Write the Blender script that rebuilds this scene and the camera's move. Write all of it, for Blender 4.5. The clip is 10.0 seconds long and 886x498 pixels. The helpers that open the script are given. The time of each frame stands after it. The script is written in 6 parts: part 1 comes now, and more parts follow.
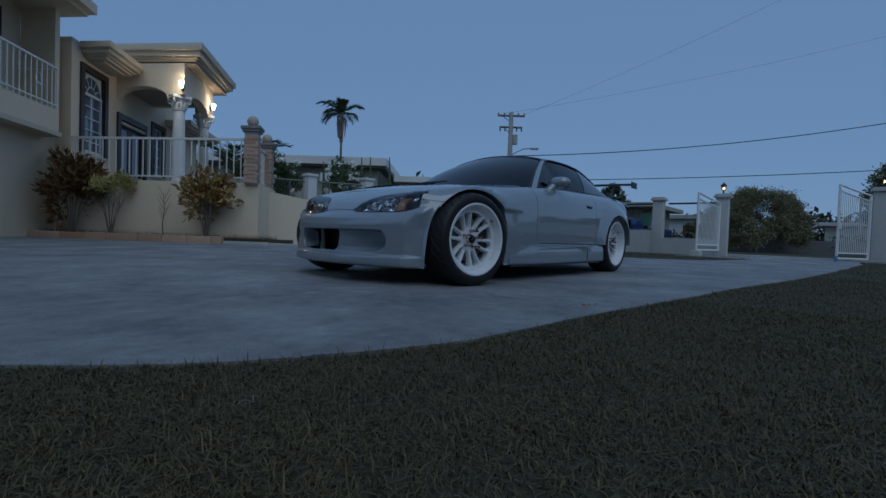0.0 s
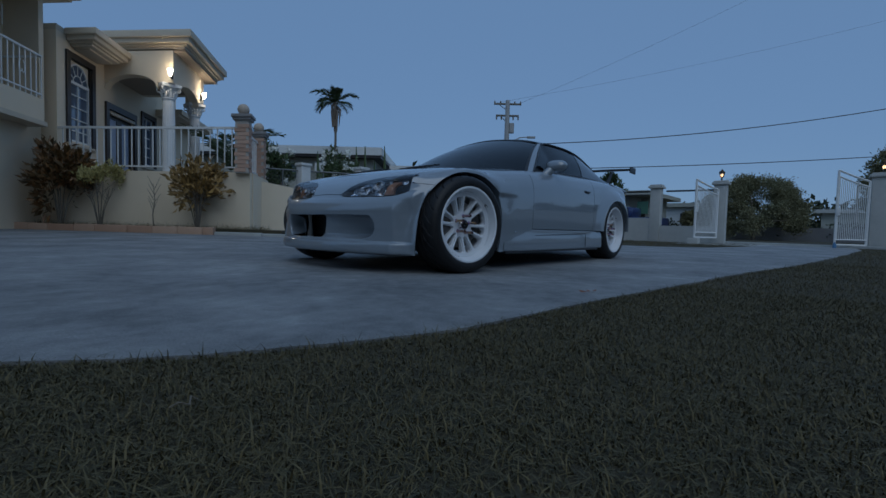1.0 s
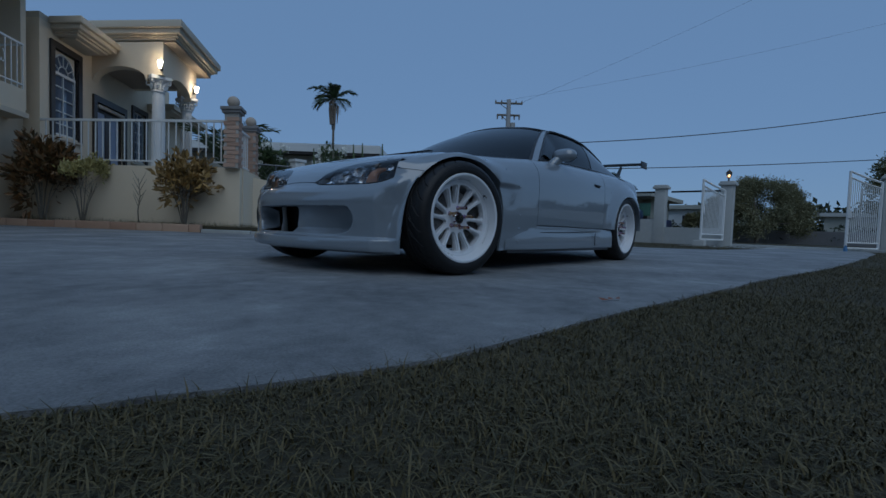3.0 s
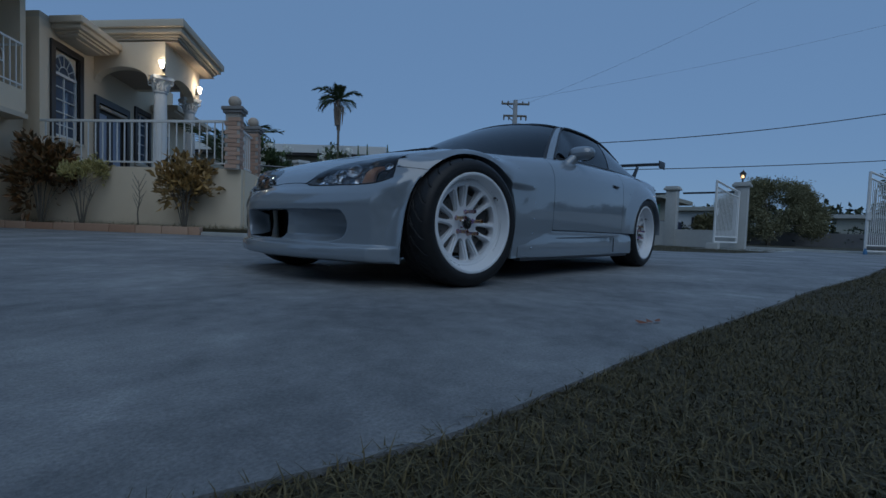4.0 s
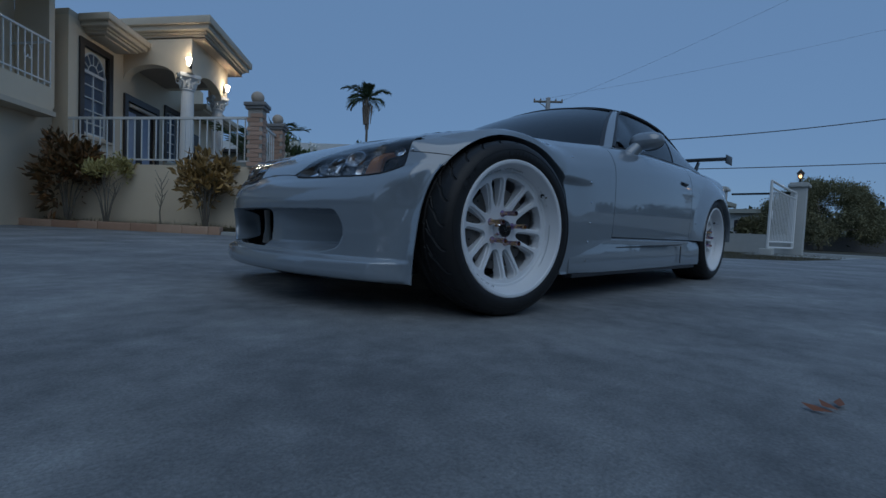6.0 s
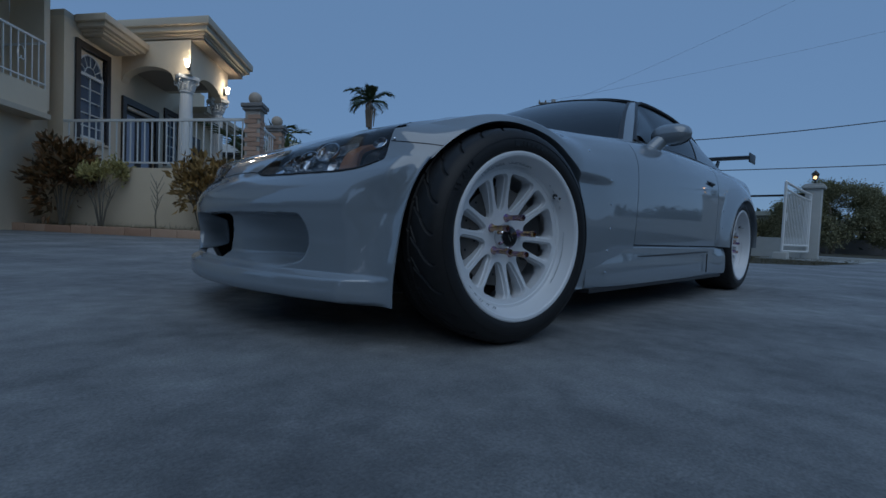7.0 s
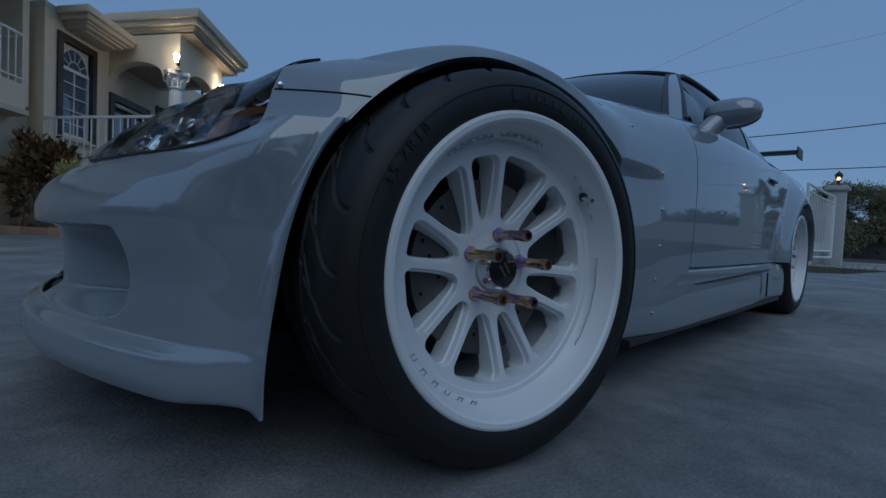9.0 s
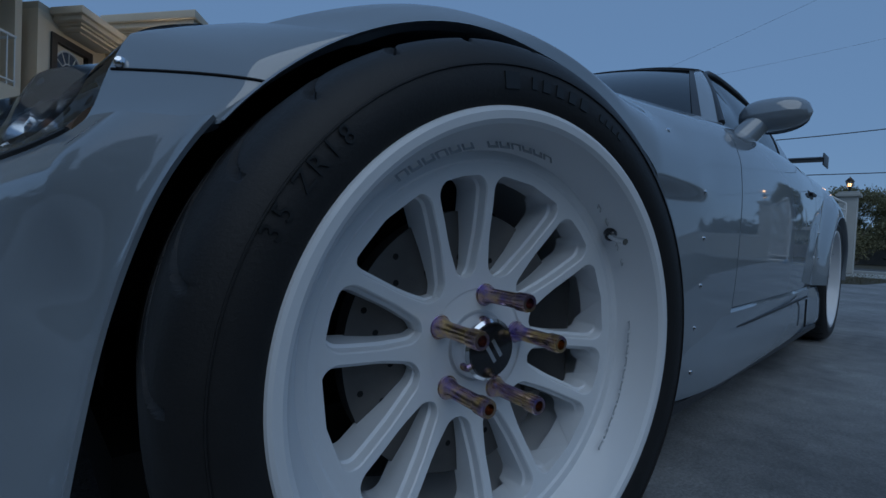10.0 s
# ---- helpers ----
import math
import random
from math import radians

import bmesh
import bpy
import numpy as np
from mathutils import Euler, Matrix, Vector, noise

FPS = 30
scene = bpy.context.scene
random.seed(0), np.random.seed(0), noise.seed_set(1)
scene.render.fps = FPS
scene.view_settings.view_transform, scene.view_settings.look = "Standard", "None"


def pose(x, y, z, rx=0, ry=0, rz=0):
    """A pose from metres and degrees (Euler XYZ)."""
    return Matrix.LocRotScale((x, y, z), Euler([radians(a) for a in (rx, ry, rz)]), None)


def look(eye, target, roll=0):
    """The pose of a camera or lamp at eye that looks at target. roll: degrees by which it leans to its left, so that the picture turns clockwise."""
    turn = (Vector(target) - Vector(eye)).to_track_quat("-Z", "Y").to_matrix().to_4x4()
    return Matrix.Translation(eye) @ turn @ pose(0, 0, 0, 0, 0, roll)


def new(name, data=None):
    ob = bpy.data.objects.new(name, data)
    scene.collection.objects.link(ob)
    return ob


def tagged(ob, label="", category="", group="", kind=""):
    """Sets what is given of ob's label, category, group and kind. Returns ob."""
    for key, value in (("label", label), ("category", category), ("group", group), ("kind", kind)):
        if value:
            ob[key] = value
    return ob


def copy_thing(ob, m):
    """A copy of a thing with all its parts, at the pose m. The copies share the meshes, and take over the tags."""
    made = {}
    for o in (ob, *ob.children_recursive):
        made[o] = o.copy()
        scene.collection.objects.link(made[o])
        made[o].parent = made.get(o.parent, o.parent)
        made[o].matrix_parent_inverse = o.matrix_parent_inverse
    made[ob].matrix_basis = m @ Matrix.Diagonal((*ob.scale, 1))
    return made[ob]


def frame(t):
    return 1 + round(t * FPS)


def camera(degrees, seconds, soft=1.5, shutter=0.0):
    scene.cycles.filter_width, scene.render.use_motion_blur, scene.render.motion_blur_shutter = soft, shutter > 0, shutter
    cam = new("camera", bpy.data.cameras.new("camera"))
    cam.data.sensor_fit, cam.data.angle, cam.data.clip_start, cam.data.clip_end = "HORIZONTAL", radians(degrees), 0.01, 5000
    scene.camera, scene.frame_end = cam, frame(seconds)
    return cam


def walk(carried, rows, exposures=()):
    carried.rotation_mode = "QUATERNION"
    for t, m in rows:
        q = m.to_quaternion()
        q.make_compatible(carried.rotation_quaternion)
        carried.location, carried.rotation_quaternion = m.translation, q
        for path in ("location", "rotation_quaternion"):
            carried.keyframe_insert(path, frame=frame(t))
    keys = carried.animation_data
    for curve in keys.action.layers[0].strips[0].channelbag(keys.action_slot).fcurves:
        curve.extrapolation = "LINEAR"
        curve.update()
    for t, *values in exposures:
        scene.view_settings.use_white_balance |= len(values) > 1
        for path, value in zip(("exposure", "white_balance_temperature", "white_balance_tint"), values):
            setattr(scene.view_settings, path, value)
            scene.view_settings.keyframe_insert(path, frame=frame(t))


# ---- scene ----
cam = camera(88.4, 10.0)
PATH = [
    (0, (2.4625, 2.7308, 0.3281), (0.9533, 1.4196, 0.2731), 2.02),
    (0.5, (2.4077, 2.7045, 0.3060), (0.8959, 1.3978, 0.2226), 1.91),
    (1, (2.3354, 2.6706, 0.2956), (0.8191, 1.3700, 0.1997), 1.57),
    (1.5, (2.2558, 2.6352, 0.2845), (0.7305, 1.3452, 0.1875), 1.46),
    (2, (2.1699, 2.5827, 0.2629), (0.6440, 1.2933, 0.1670), 1.56),
    (2.5, (2.0789, 2.5128, 0.2524), (0.5562, 1.2195, 0.1580), 1.87),
    (4, (1.7619, 2.2447, 0.2801), (0.2619, 0.9246, 0.1945), 2.02),
    (4.5, (1.6638, 2.1549, 0.2899), (0.1808, 0.8158, 0.2030), 2.10),
    (5, (1.5587, 2.0657, 0.2999), (0.1073, 0.6922, 0.2162), 2.24),
    (5.5, (1.4469, 1.9633, 0.3022), (0.0198, 0.5653, 0.2089), 2.54),
    (7, (1.0851, 1.6746, 0.3216), (-0.3140, 0.2474, 0.2467), 2.39),
    (7.5, (0.9536, 1.5847, 0.3318), (-0.4369, 0.1492, 0.2546), 2.52),
    (8, (0.8299, 1.4864, 0.3384), (-0.5570, 0.0475, 0.2615), 2.51),
    (8.5, (0.7075, 1.3991, 0.3506), (-0.6784, -0.0407, 0.2719), 2.56),
    (9, (0.5896, 1.3171, 0.3699), (-0.7939, -0.1256, 0.3011), 2.55),
    (9.5, (0.4737, 1.2319, 0.3940), (-0.8959, -0.1919, 0.3604), 2.66),
    (10, (0.3754, 1.1602, 0.4337), (-1.0004, -0.2905, 0.3810), 2.73),
]
walk(cam, [(t, look(eye, target, roll)) for t, eye, target, roll in PATH])

import functools

# ---- sky ----
world = bpy.data.worlds.new("sky")
scene.world = world
world.use_nodes = True
wn = world.node_tree
wn.nodes.clear()
sky = wn.nodes.new("ShaderNodeTexSky")
sky.sky_type, sky.sun_disc = "NISHITA", False
sky.sun_elevation, sky.sun_rotation = radians(30.0), radians(60)
sky.air_density, sky.dust_density, sky.ozone_density = 1.0, 0.6, 2.0
tint = wn.nodes.new("ShaderNodeMix")
tint.data_type, tint.blend_type = "RGBA", "MULTIPLY"
tint.inputs[0].default_value = 1.0
tint.inputs[7].default_value = (0.80, 0.92, 1.03, 1)
bg = wn.nodes.new("ShaderNodeBackground")
bg.inputs[1].default_value = 0.088
wo = wn.nodes.new("ShaderNodeOutputWorld")
wn.links.new(sky.outputs[0], tint.inputs[6])
wn.links.new(tint.outputs[2], bg.inputs[0])
haze = wn.nodes.new("ShaderNodeBackground")          # even dusk haze over the whole sky
haze.inputs[0].default_value, haze.inputs[1].default_value = (.124, .231, .418, 1), 1.0
both_skies = wn.nodes.new("ShaderNodeMixShader")
both_skies.inputs[0].default_value = 0.88
wn.links.new(bg.outputs[0], both_skies.inputs[1])
wn.links.new(haze.outputs[0], both_skies.inputs[2])
wn.links.new(both_skies.outputs[0], wo.inputs[0])

# broad soft sun, added because the sky alone leaves ground and walls too dim
sun = bpy.data.lights.new("afterglow", "SUN")
sun.energy, sun.angle, sun.color = 0.64, radians(60), (.78, .90, 1.0)
new("afterglow", sun).matrix_basis = look((4, 6, 9), (0, 0, 0))


# ---- materials ----
def material(name, c1, c2=None, rough=0.6, metal=0.0, scale=6.0, bump=0.0, bump_scale=None, big=0.5, mix=0.5, coat=0.0, island=0.0, per_object=0.0, spec=0.5, rough2=None, trans=0.0, detail=6):
    """A surface of two tones, mottled at two scales, with fine relief; metres are the world's."""
    m = bpy.data.materials.new(name)
    m.use_nodes = True
    nt = m.node_tree
    b = nt.nodes["Principled BSDF"]
    b.inputs["Roughness"].default_value, b.inputs["Metallic"].default_value = rough, metal
    b.inputs["Specular IOR Level"].default_value = spec
    b.inputs["Coat Weight"].default_value, b.inputs["Coat Roughness"].default_value = coat, 0.03
    b.inputs["Transmission Weight"].default_value = trans
    b.inputs["Base Color"].default_value = (*c1, 1)
    if c2 is None:
        return m
    geo = nt.nodes.new("ShaderNodeNewGeometry")
    fine = nt.nodes.new("ShaderNodeTexNoise")
    fine.inputs["Scale"].default_value, fine.inputs["Detail"].default_value, fine.inputs["Roughness"].default_value = scale, detail, 0.65
    coarse = nt.nodes.new("ShaderNodeTexNoise")
    coarse.inputs["Scale"].default_value, coarse.inputs["Detail"].default_value = scale * 0.13, 4
    nt.links.new(geo.outputs["Position"], fine.inputs["Vector"])
    nt.links.new(geo.outputs["Position"], coarse.inputs["Vector"])
    mx = nt.nodes.new("ShaderNodeMix")
    mx.inputs[0].default_value = big
    nt.links.new(fine.outputs["Fac"], mx.inputs[2])
    nt.links.new(coarse.outputs["Fac"], mx.inputs[3])
    last = mx.outputs[0]
    for weight, node, out in ((island, "ShaderNodeNewGeometry", "Random Per Island"), (per_object, "ShaderNodeObjectInfo", "Random")):
        if weight:
            r = nt.nodes.new(node)
            m2 = nt.nodes.new("ShaderNodeMix")
            m2.inputs[0].default_value = weight
            nt.links.new(last, m2.inputs[2])
            nt.links.new(r.outputs[out], m2.inputs[3])
            last = m2.outputs[0]
    ramp = nt.nodes.new("ShaderNodeValToRGB")
    ramp.color_ramp.elements[0].position, ramp.color_ramp.elements[1].position = 0.5 - mix / 2, 0.5 + mix / 2
    ramp.color_ramp.elements[0].color, ramp.color_ramp.elements[1].color = (*c1, 1), (*c2, 1)
    nt.links.new(last, ramp.inputs[0])
    nt.links.new(ramp.outputs[0], b.inputs["Base Color"])
    if rough2 is not None:
        rr = nt.nodes.new("ShaderNodeMapRange")
        rr.inputs[1].default_value, rr.inputs[2].default_value = 0.35, 0.65
        rr.inputs[3].default_value, rr.inputs[4].default_value = rough, rough2
        nt.links.new(mx.outputs[0], rr.inputs[0])
        nt.links.new(rr.outputs[0], b.inputs["Roughness"])
    if bump:
        tex = nt.nodes.new("ShaderNodeTexNoise")
        tex.inputs["Scale"].default_value, tex.inputs["Detail"].default_value, tex.inputs["Roughness"].default_value = bump_scale or scale * 6, 6, 0.7
        nt.links.new(geo.outputs["Position"], tex.inputs["Vector"])
        bp = nt.nodes.new("ShaderNodeBump")
        bp.inputs["Strength"].default_value, bp.inputs["Distance"].default_value = 1.0, bump
        nt.links.new(tex.outputs["Fac"], bp.inputs["Height"])
        nt.links.new(bp.outputs["Normal"], b.inputs["Normal"])
    return m


def glass(name, tint, ior):
    """Thin clear or tinted glass with a mirror gloss."""
    m = bpy.data.materials.new(name)
    m.use_nodes = True
    nt = m.node_tree
    nt.nodes.remove(nt.nodes["Principled BSDF"])
    see, gloss, fr, mx = (nt.nodes.new("ShaderNode" + k) for k in ("BsdfTransparent", "BsdfGlossy", "Fresnel", "MixShader"))
    see.inputs["Color"].default_value = (*tint, 1)
    gloss.inputs["Roughness"].default_value = 0.01
    fr.inputs["IOR"].default_value = ior
    nt.links.new(fr.outputs[0], mx.inputs[0])
    nt.links.new(see.outputs[0], mx.inputs[1])
    nt.links.new(gloss.outputs[0], mx.inputs[2])
    nt.links.new(mx.outputs[0], nt.nodes["Material Output"].inputs["Surface"])
    return m


def lamp_surface(name, c, strength):
    m = material(name, c, rough=0.4)
    b = m.node_tree.nodes["Principled BSDF"]
    b.inputs["Emission Color"].default_value, b.inputs["Emission Strength"].default_value = (*c, 1), strength
    return m


paint = material("grey_car_paint", (.205, .241, .274), (.219, .255, .288), .55, scale=3, coat=1.0, mix=.8, spec=.2)
rubber = material("tyre_rubber", (.010, .0095, .0095), (.020, .019, .019), .50, spec=.32, scale=40, bump=.0004, bump_scale=300)
groove = material("tread_shadow", (.003, .003, .003), rough=.9)
paint.node_tree.nodes["Principled BSDF"].inputs["Coat IOR"].default_value = 1.95
rubber_mark = material("moulded_rubber", (.006, .006, .006), rough=.45)
wheel_white = material("white_wheel_enamel", (.72, .74, .76), (.64, .66, .68), .38, scale=9, mix=.8, coat=.4)
mark_grey = material("grey_wheel_marking", (.36, .38, .40), rough=.5)
chrome = material("chrome", (.75, .76, .78), rough=.12, metal=1)
disc_metal = material("brake_iron", (.12, .115, .11), (.2, .19, .18), .4, metal=.9, scale=30)
dark_metal = material("dark_metal", (.03, .03, .032), (.06, .055, .05), .5, metal=.6, scale=25)
black_gloss = material("black_gloss", (.012, .012, .014), rough=.15, coat=.5)
black_satin = material("black_satin", (.014, .014, .016), (.022, .022, .024), .42, scale=30)
hardtop_black = material("hardtop_dark_paint", (.020, .024, .030), (.026, .030, .036), .25, scale=4, coat=.6)
liner = material("black_liner", (.006, .006, .006), (.010, .010, .010), .9, scale=20)
tint_glass = glass("tinted_glass", (.13, .16, .20), 1.55)
lamp_glass = glass("clear_lamp_lens", (.86, .89, .92), 1.5)
bulb_glass = material("bulb_glass", (.8, .84, .88), rough=.05, trans=1.0)
lamp_silver = material("lamp_silver", (.66, .67, .69), (.76, .77, .78), .22, metal=1, scale=12)
amber = material("amber_plastic", (.40, .17, .08), (.50, .22, .11), .35, scale=60, coat=.3)
mirror_mat = material("mirror_glass", (.85, .86, .88), rough=.02, metal=1)
neo = material("burnt_titanium", (.24, .18, .50), (.78, .52, .22), .25, metal=1, scale=38, mix=.22, big=.2)

concrete = material("worn_concrete", (.142, .146, .150), (.296, .300, .296), .76, scale=11, bump=.006, bump_scale=85, big=.55, mix=.26, rough2=.60, detail=12)
cn = concrete.node_tree
grit, blot, pale = (cn.nodes.new("ShaderNodeTexNoise") for _ in range(3))
for node, scale, detail, rough in ((grit, 150, 4, .75), (blot, 1.1, 5, .6), (pale, 4.5, 8, .72)):
    node.inputs["Scale"].default_value, node.inputs["Detail"].default_value, node.inputs["Roughness"].default_value = scale, detail, rough
    cn.links.new(next(n for n in cn.nodes if n.type == "NEW_GEOMETRY").outputs["Position"], node.inputs["Vector"])
base = cn.nodes["Principled BSDF"].inputs["Base Color"].links[0].from_socket
for node, lo, hi, low, high in ((grit, .36, .66, .72, 1.22), (blot, .35, .68, .82, 1.16), (pale, .56, .72, 1.0, 1.28)):
    ramp = cn.nodes.new("ShaderNodeMapRange")                # sand grains, damp blotches, pale scuffs
    ramp.inputs[1].default_value, ramp.inputs[2].default_value, ramp.inputs[3].default_value, ramp.inputs[4].default_value = lo, hi, low, high
    times = cn.nodes.new("ShaderNodeVectorMath")
    times.operation = "SCALE"
    cn.links.new(node.outputs["Fac"], ramp.inputs[0])
    cn.links.new(base, times.inputs[0])
    cn.links.new(ramp.outputs[0], times.inputs["Scale"])
    base = times.outputs[0]
cn.links.new(base, cn.nodes["Principled BSDF"].inputs["Base Color"])
soil = material("dry_lawn_soil", (.030, .028, .013), (.080, .064, .036), .95, scale=9, bump=.02, bump_scale=30, mix=.5)
blade = material("grass_blade", (.023, .024, .006), (.138, .104, .040), .7, scale=2.5, island=.70, mix=.85)
asphalt = material("asphalt", (.045, .045, .047), (.075, .073, .07), .8, scale=8, bump=.004, bump_scale=90)
cream = material("cream_render", (.70, .575, .42), (.78, .655, .49), .85, scale=3.5, bump=.003, bump_scale=45, mix=.7)
cream_trim = material("cream_trim", (.55, .46, .35), (.62, .53, .41), .7, scale=5, bump=.001, bump_scale=40)
# darker than cream_trim, for the porch undersides and the back roof
soffit = material("deep_tan", (.33, .26, .20), (.38, .30, .23), .8, scale=5)
white_iron = material("white_ironwork", (.68, .68, .66), (.78, .77, .74), .45, scale=20)
white_plaster = material("white_plaster", (.66, .66, .64), (.76, .75, .72), .7, scale=12, bump=.002, bump_scale=90)
brick = material("tan_brick", (.40, .25, .18), (.55, .36, .27), .85, scale=14, per_object=.55, bump=.003, bump_scale=120, mix=.7)
kerb_stone = material("red_kerb_stone", (.36, .20, .13), (.52, .36, .26), .85, scale=10, per_object=.5, bump=.006, bump_scale=60, mix=.7)
mortar = material("mortar", (.40, .37, .33), (.5, .46, .41), .9, scale=20)
grey_kerb = material("grey_kerb", (.30, .31, .30), (.46, .47, .45), .85, scale=9, bump=.006, bump_scale=60)
slate = material("grey_cap_stone", (.19, .18, .18), (.27, .26, .25), .7, scale=12)
ball_stone = material("sandstone", (.42, .34, .27), (.50, .41, .33), .75, scale=14)
dark_frame = material("dark_stained_wood", (.022, .017, .016), (.045, .034, .030), .4, scale=15)
pane = material("window_pane", (.10, .13, .18), rough=.03, coat=.6)
curtain = material("pale_curtain", (.35, .40, .52), (.5, .55, .66), .8, scale=9)
bark = material("grey_bark", (.12, .10, .08), (.24, .21, .17), .9, scale=12, bump=.01, bump_scale=40)
croton_red = material("croton_leaf_dark", (.040, .036, .014), (.30, .14, .05), .45, scale=6, island=.7, mix=.8)
croton_yellow = material("croton_leaf_yellow", (.22, .20, .06), (.58, .48, .19), .45, scale=6, island=.7, mix=.9)
croton_tan = material("croton_leaf_tan", (.075, .050, .018), (.50, .30, .10), .45, scale=6, island=.7, mix=.85)
leaf_green = material("green_leaf", (.035, .065, .022), (.10, .14, .05), .5, scale=3, island=.6, mix=.85)
tree_leaf = material("tree_leaf", (.13, .135, .065), (.26, .23, .125), .75, scale=.9, island=.35, mix=.8)
palm_leaf = material("palm_leaf", (.022, .045, .020), (.08, .11, .04), .5, scale=3, island=.5, mix=.8)
dead_frond = material("dry_frond", (.16, .12, .09), (.28, .22, .17), .8, scale=8)
petal = material("white_petal", (.78, .78, .72), (.85, .85, .78), .6, scale=9)
dry_leaf = material("dry_brown_leaf", (.16, .050, .022), (.27, .10, .05), .7, scale=40)
neighbour_wall = material("grey_green_render", (.33, .33, .28), (.42, .41, .35), .85, scale=4, mix=.7)
roof_white = material("white_roof_edge", (.60, .60, .58), (.70, .70, .67), .7, scale=5)
post_white = material("white_painted_post", (.52, .53, .52), (.66, .67, .65), .75, scale=9, bump=.002)
post_grey = material("render_grey_post", (.40, .40, .37), (.50, .49, .46), .8, scale=9, bump=.002)
wire_grey = material("galvanised_wire", (.16, .17, .17), rough=.5, metal=.6)
pole_grey = material("concrete_pole", (.30, .29, .28), (.40, .39, .37), .8, scale=9)
cable = material("black_cable", (.05, .052, .056), rough=.6)
far_green = material("far_foliage", (.020, .032, .016), (.055, .065, .035), .8, scale=.8, island=.4, mix=.8)
pickup_blue = material("dark_blue_paint", (.02, .04, .13), rough=.3, coat=.8)
hedge_dark = material("hedge_leaf", (.012, .022, .010), (.035, .045, .020), .7, scale=3, island=.5)
blue_plastic = material("blue_plastic", (.05, .17, .32), rough=.5)
sconce_glow = lamp_surface("sconce_glass", (1.0, .93, .80), 15.0)
lantern_glow = lamp_surface("lantern_glass", (1.0, .62, .32), 3.5)
lantern_clear = material("lantern_pane", (.95, .85, .7), rough=.1, trans=1.0)
lantern_frame = material("dark_lantern_metal", (.02, .018, .016), rough=.45, metal=.7)
green_sign = material("green_board", (.05, .14, .09), (.07, .18, .12), .6, scale=6)


# ---- building helpers ----
def smooth(e0, e1, x):
    t = np.clip((np.asarray(x, float) - e0) / (e1 - e0), 0, 1)
    return t * t * (3 - 2 * t)


def spline(keys):
    """A smooth curve without overshoot through (x, value) keys."""
    k = sorted(keys)
    X, V = np.array([a for a, _ in k], float), np.array([b for _, b in k], float)
    h, d = np.diff(X), np.diff(V) / np.diff(X)
    m = np.empty(len(X))
    m[0], m[-1] = d[0], d[-1]
    for i in range(1, len(X) - 1):
        w1, w2 = 2 * h[i] + h[i - 1], h[i] + 2 * h[i - 1]
        m[i] = 0 if d[i - 1] * d[i] <= 0 else (w1 + w2) / (w1 / d[i - 1] + w2 / d[i])

    def f(x):
        x = np.clip(np.asarray(x, float), X[0], X[-1])
        i = np.clip(np.searchsorted(X, x) - 1, 0, len(h) - 1)
        t = (x - X[i]) / h[i]
        return ((1 + 2 * t) * (1 - t) ** 2 * V[i] + t * (1 - t) ** 2 * h[i] * m[i] + t * t * (3 - 2 * t) * V[i + 1] + t * t * (t - 1) * h[i] * m[i + 1])
    return f


def obj(name, verts, faces, mat, parent=None, smooth_on=True, label="", sharp=None):
    """One mesh object out of vertices and faces."""
    me = bpy.data.meshes.new(name)
    me.from_pydata([tuple(map(float, v)) for v in verts], [], faces)
    for m in (mat if isinstance(mat, (list, tuple)) else [mat]):
        me.materials.append(m)
    me.polygons.foreach_set("use_smooth", [smooth_on] * len(me.polygons))
    if sharp:
        me.set_sharp_from_angle(angle=radians(sharp))
    ob = new(name, me)
    ob.parent = parent
    if label:
        tagged(ob, label)
    return ob


def part(name, bm, mat, parent=None, label="", smooth_on=True, sharp=35):
    """Links a bmesh as one mesh object under a thing."""
    bmesh.ops.recalc_face_normals(bm, faces=bm.faces)
    me = bpy.data.meshes.new(name)
    bm.to_mesh(me)
    bm.free()
    me.materials.append(mat)
    me.polygons.foreach_set("use_smooth", [smooth_on] * len(me.polygons))
    if smooth_on and sharp:
        me.set_sharp_from_angle(angle=radians(sharp))
    ob = new(name, me)
    ob.parent = parent
    if label:
        tagged(ob, label)
    return ob


def thing(name, at=(0, 0, 0), label="", category="", group="", kind="", turn=0):
    ob = new(name)
    ob.empty_display_size = 0.1
    ob.matrix_basis = pose(*at, 0, 0, turn)
    return tagged(ob, label, category, group, kind)


def add_box(bm, x, y, z, m=None, bevel=0.0):
    """A box between the given bounds, with bevelled edges, into bm."""
    vs = [bm.verts.new((a, b, c)) for a in x for b in y for c in z]
    fs = [bm.faces.new([vs[i] for i in q]) for q in ((0, 1, 3, 2), (4, 6, 7, 5), (0, 4, 5, 1), (2, 3, 7, 6), (0, 2, 6, 4), (1, 5, 7, 3))]
    if bevel:
        es = list({e for f in fs for e in f.edges})
        out = bmesh.ops.bevel(bm, geom=es, offset=bevel, segments=2, affect="EDGES", profile=0.6)
        vs = list({v for f in out["faces"] for v in f.verts} | {v for v in vs if v.is_valid})
    if m is not None:
        bmesh.ops.transform(bm, matrix=m, verts=vs)
    return vs


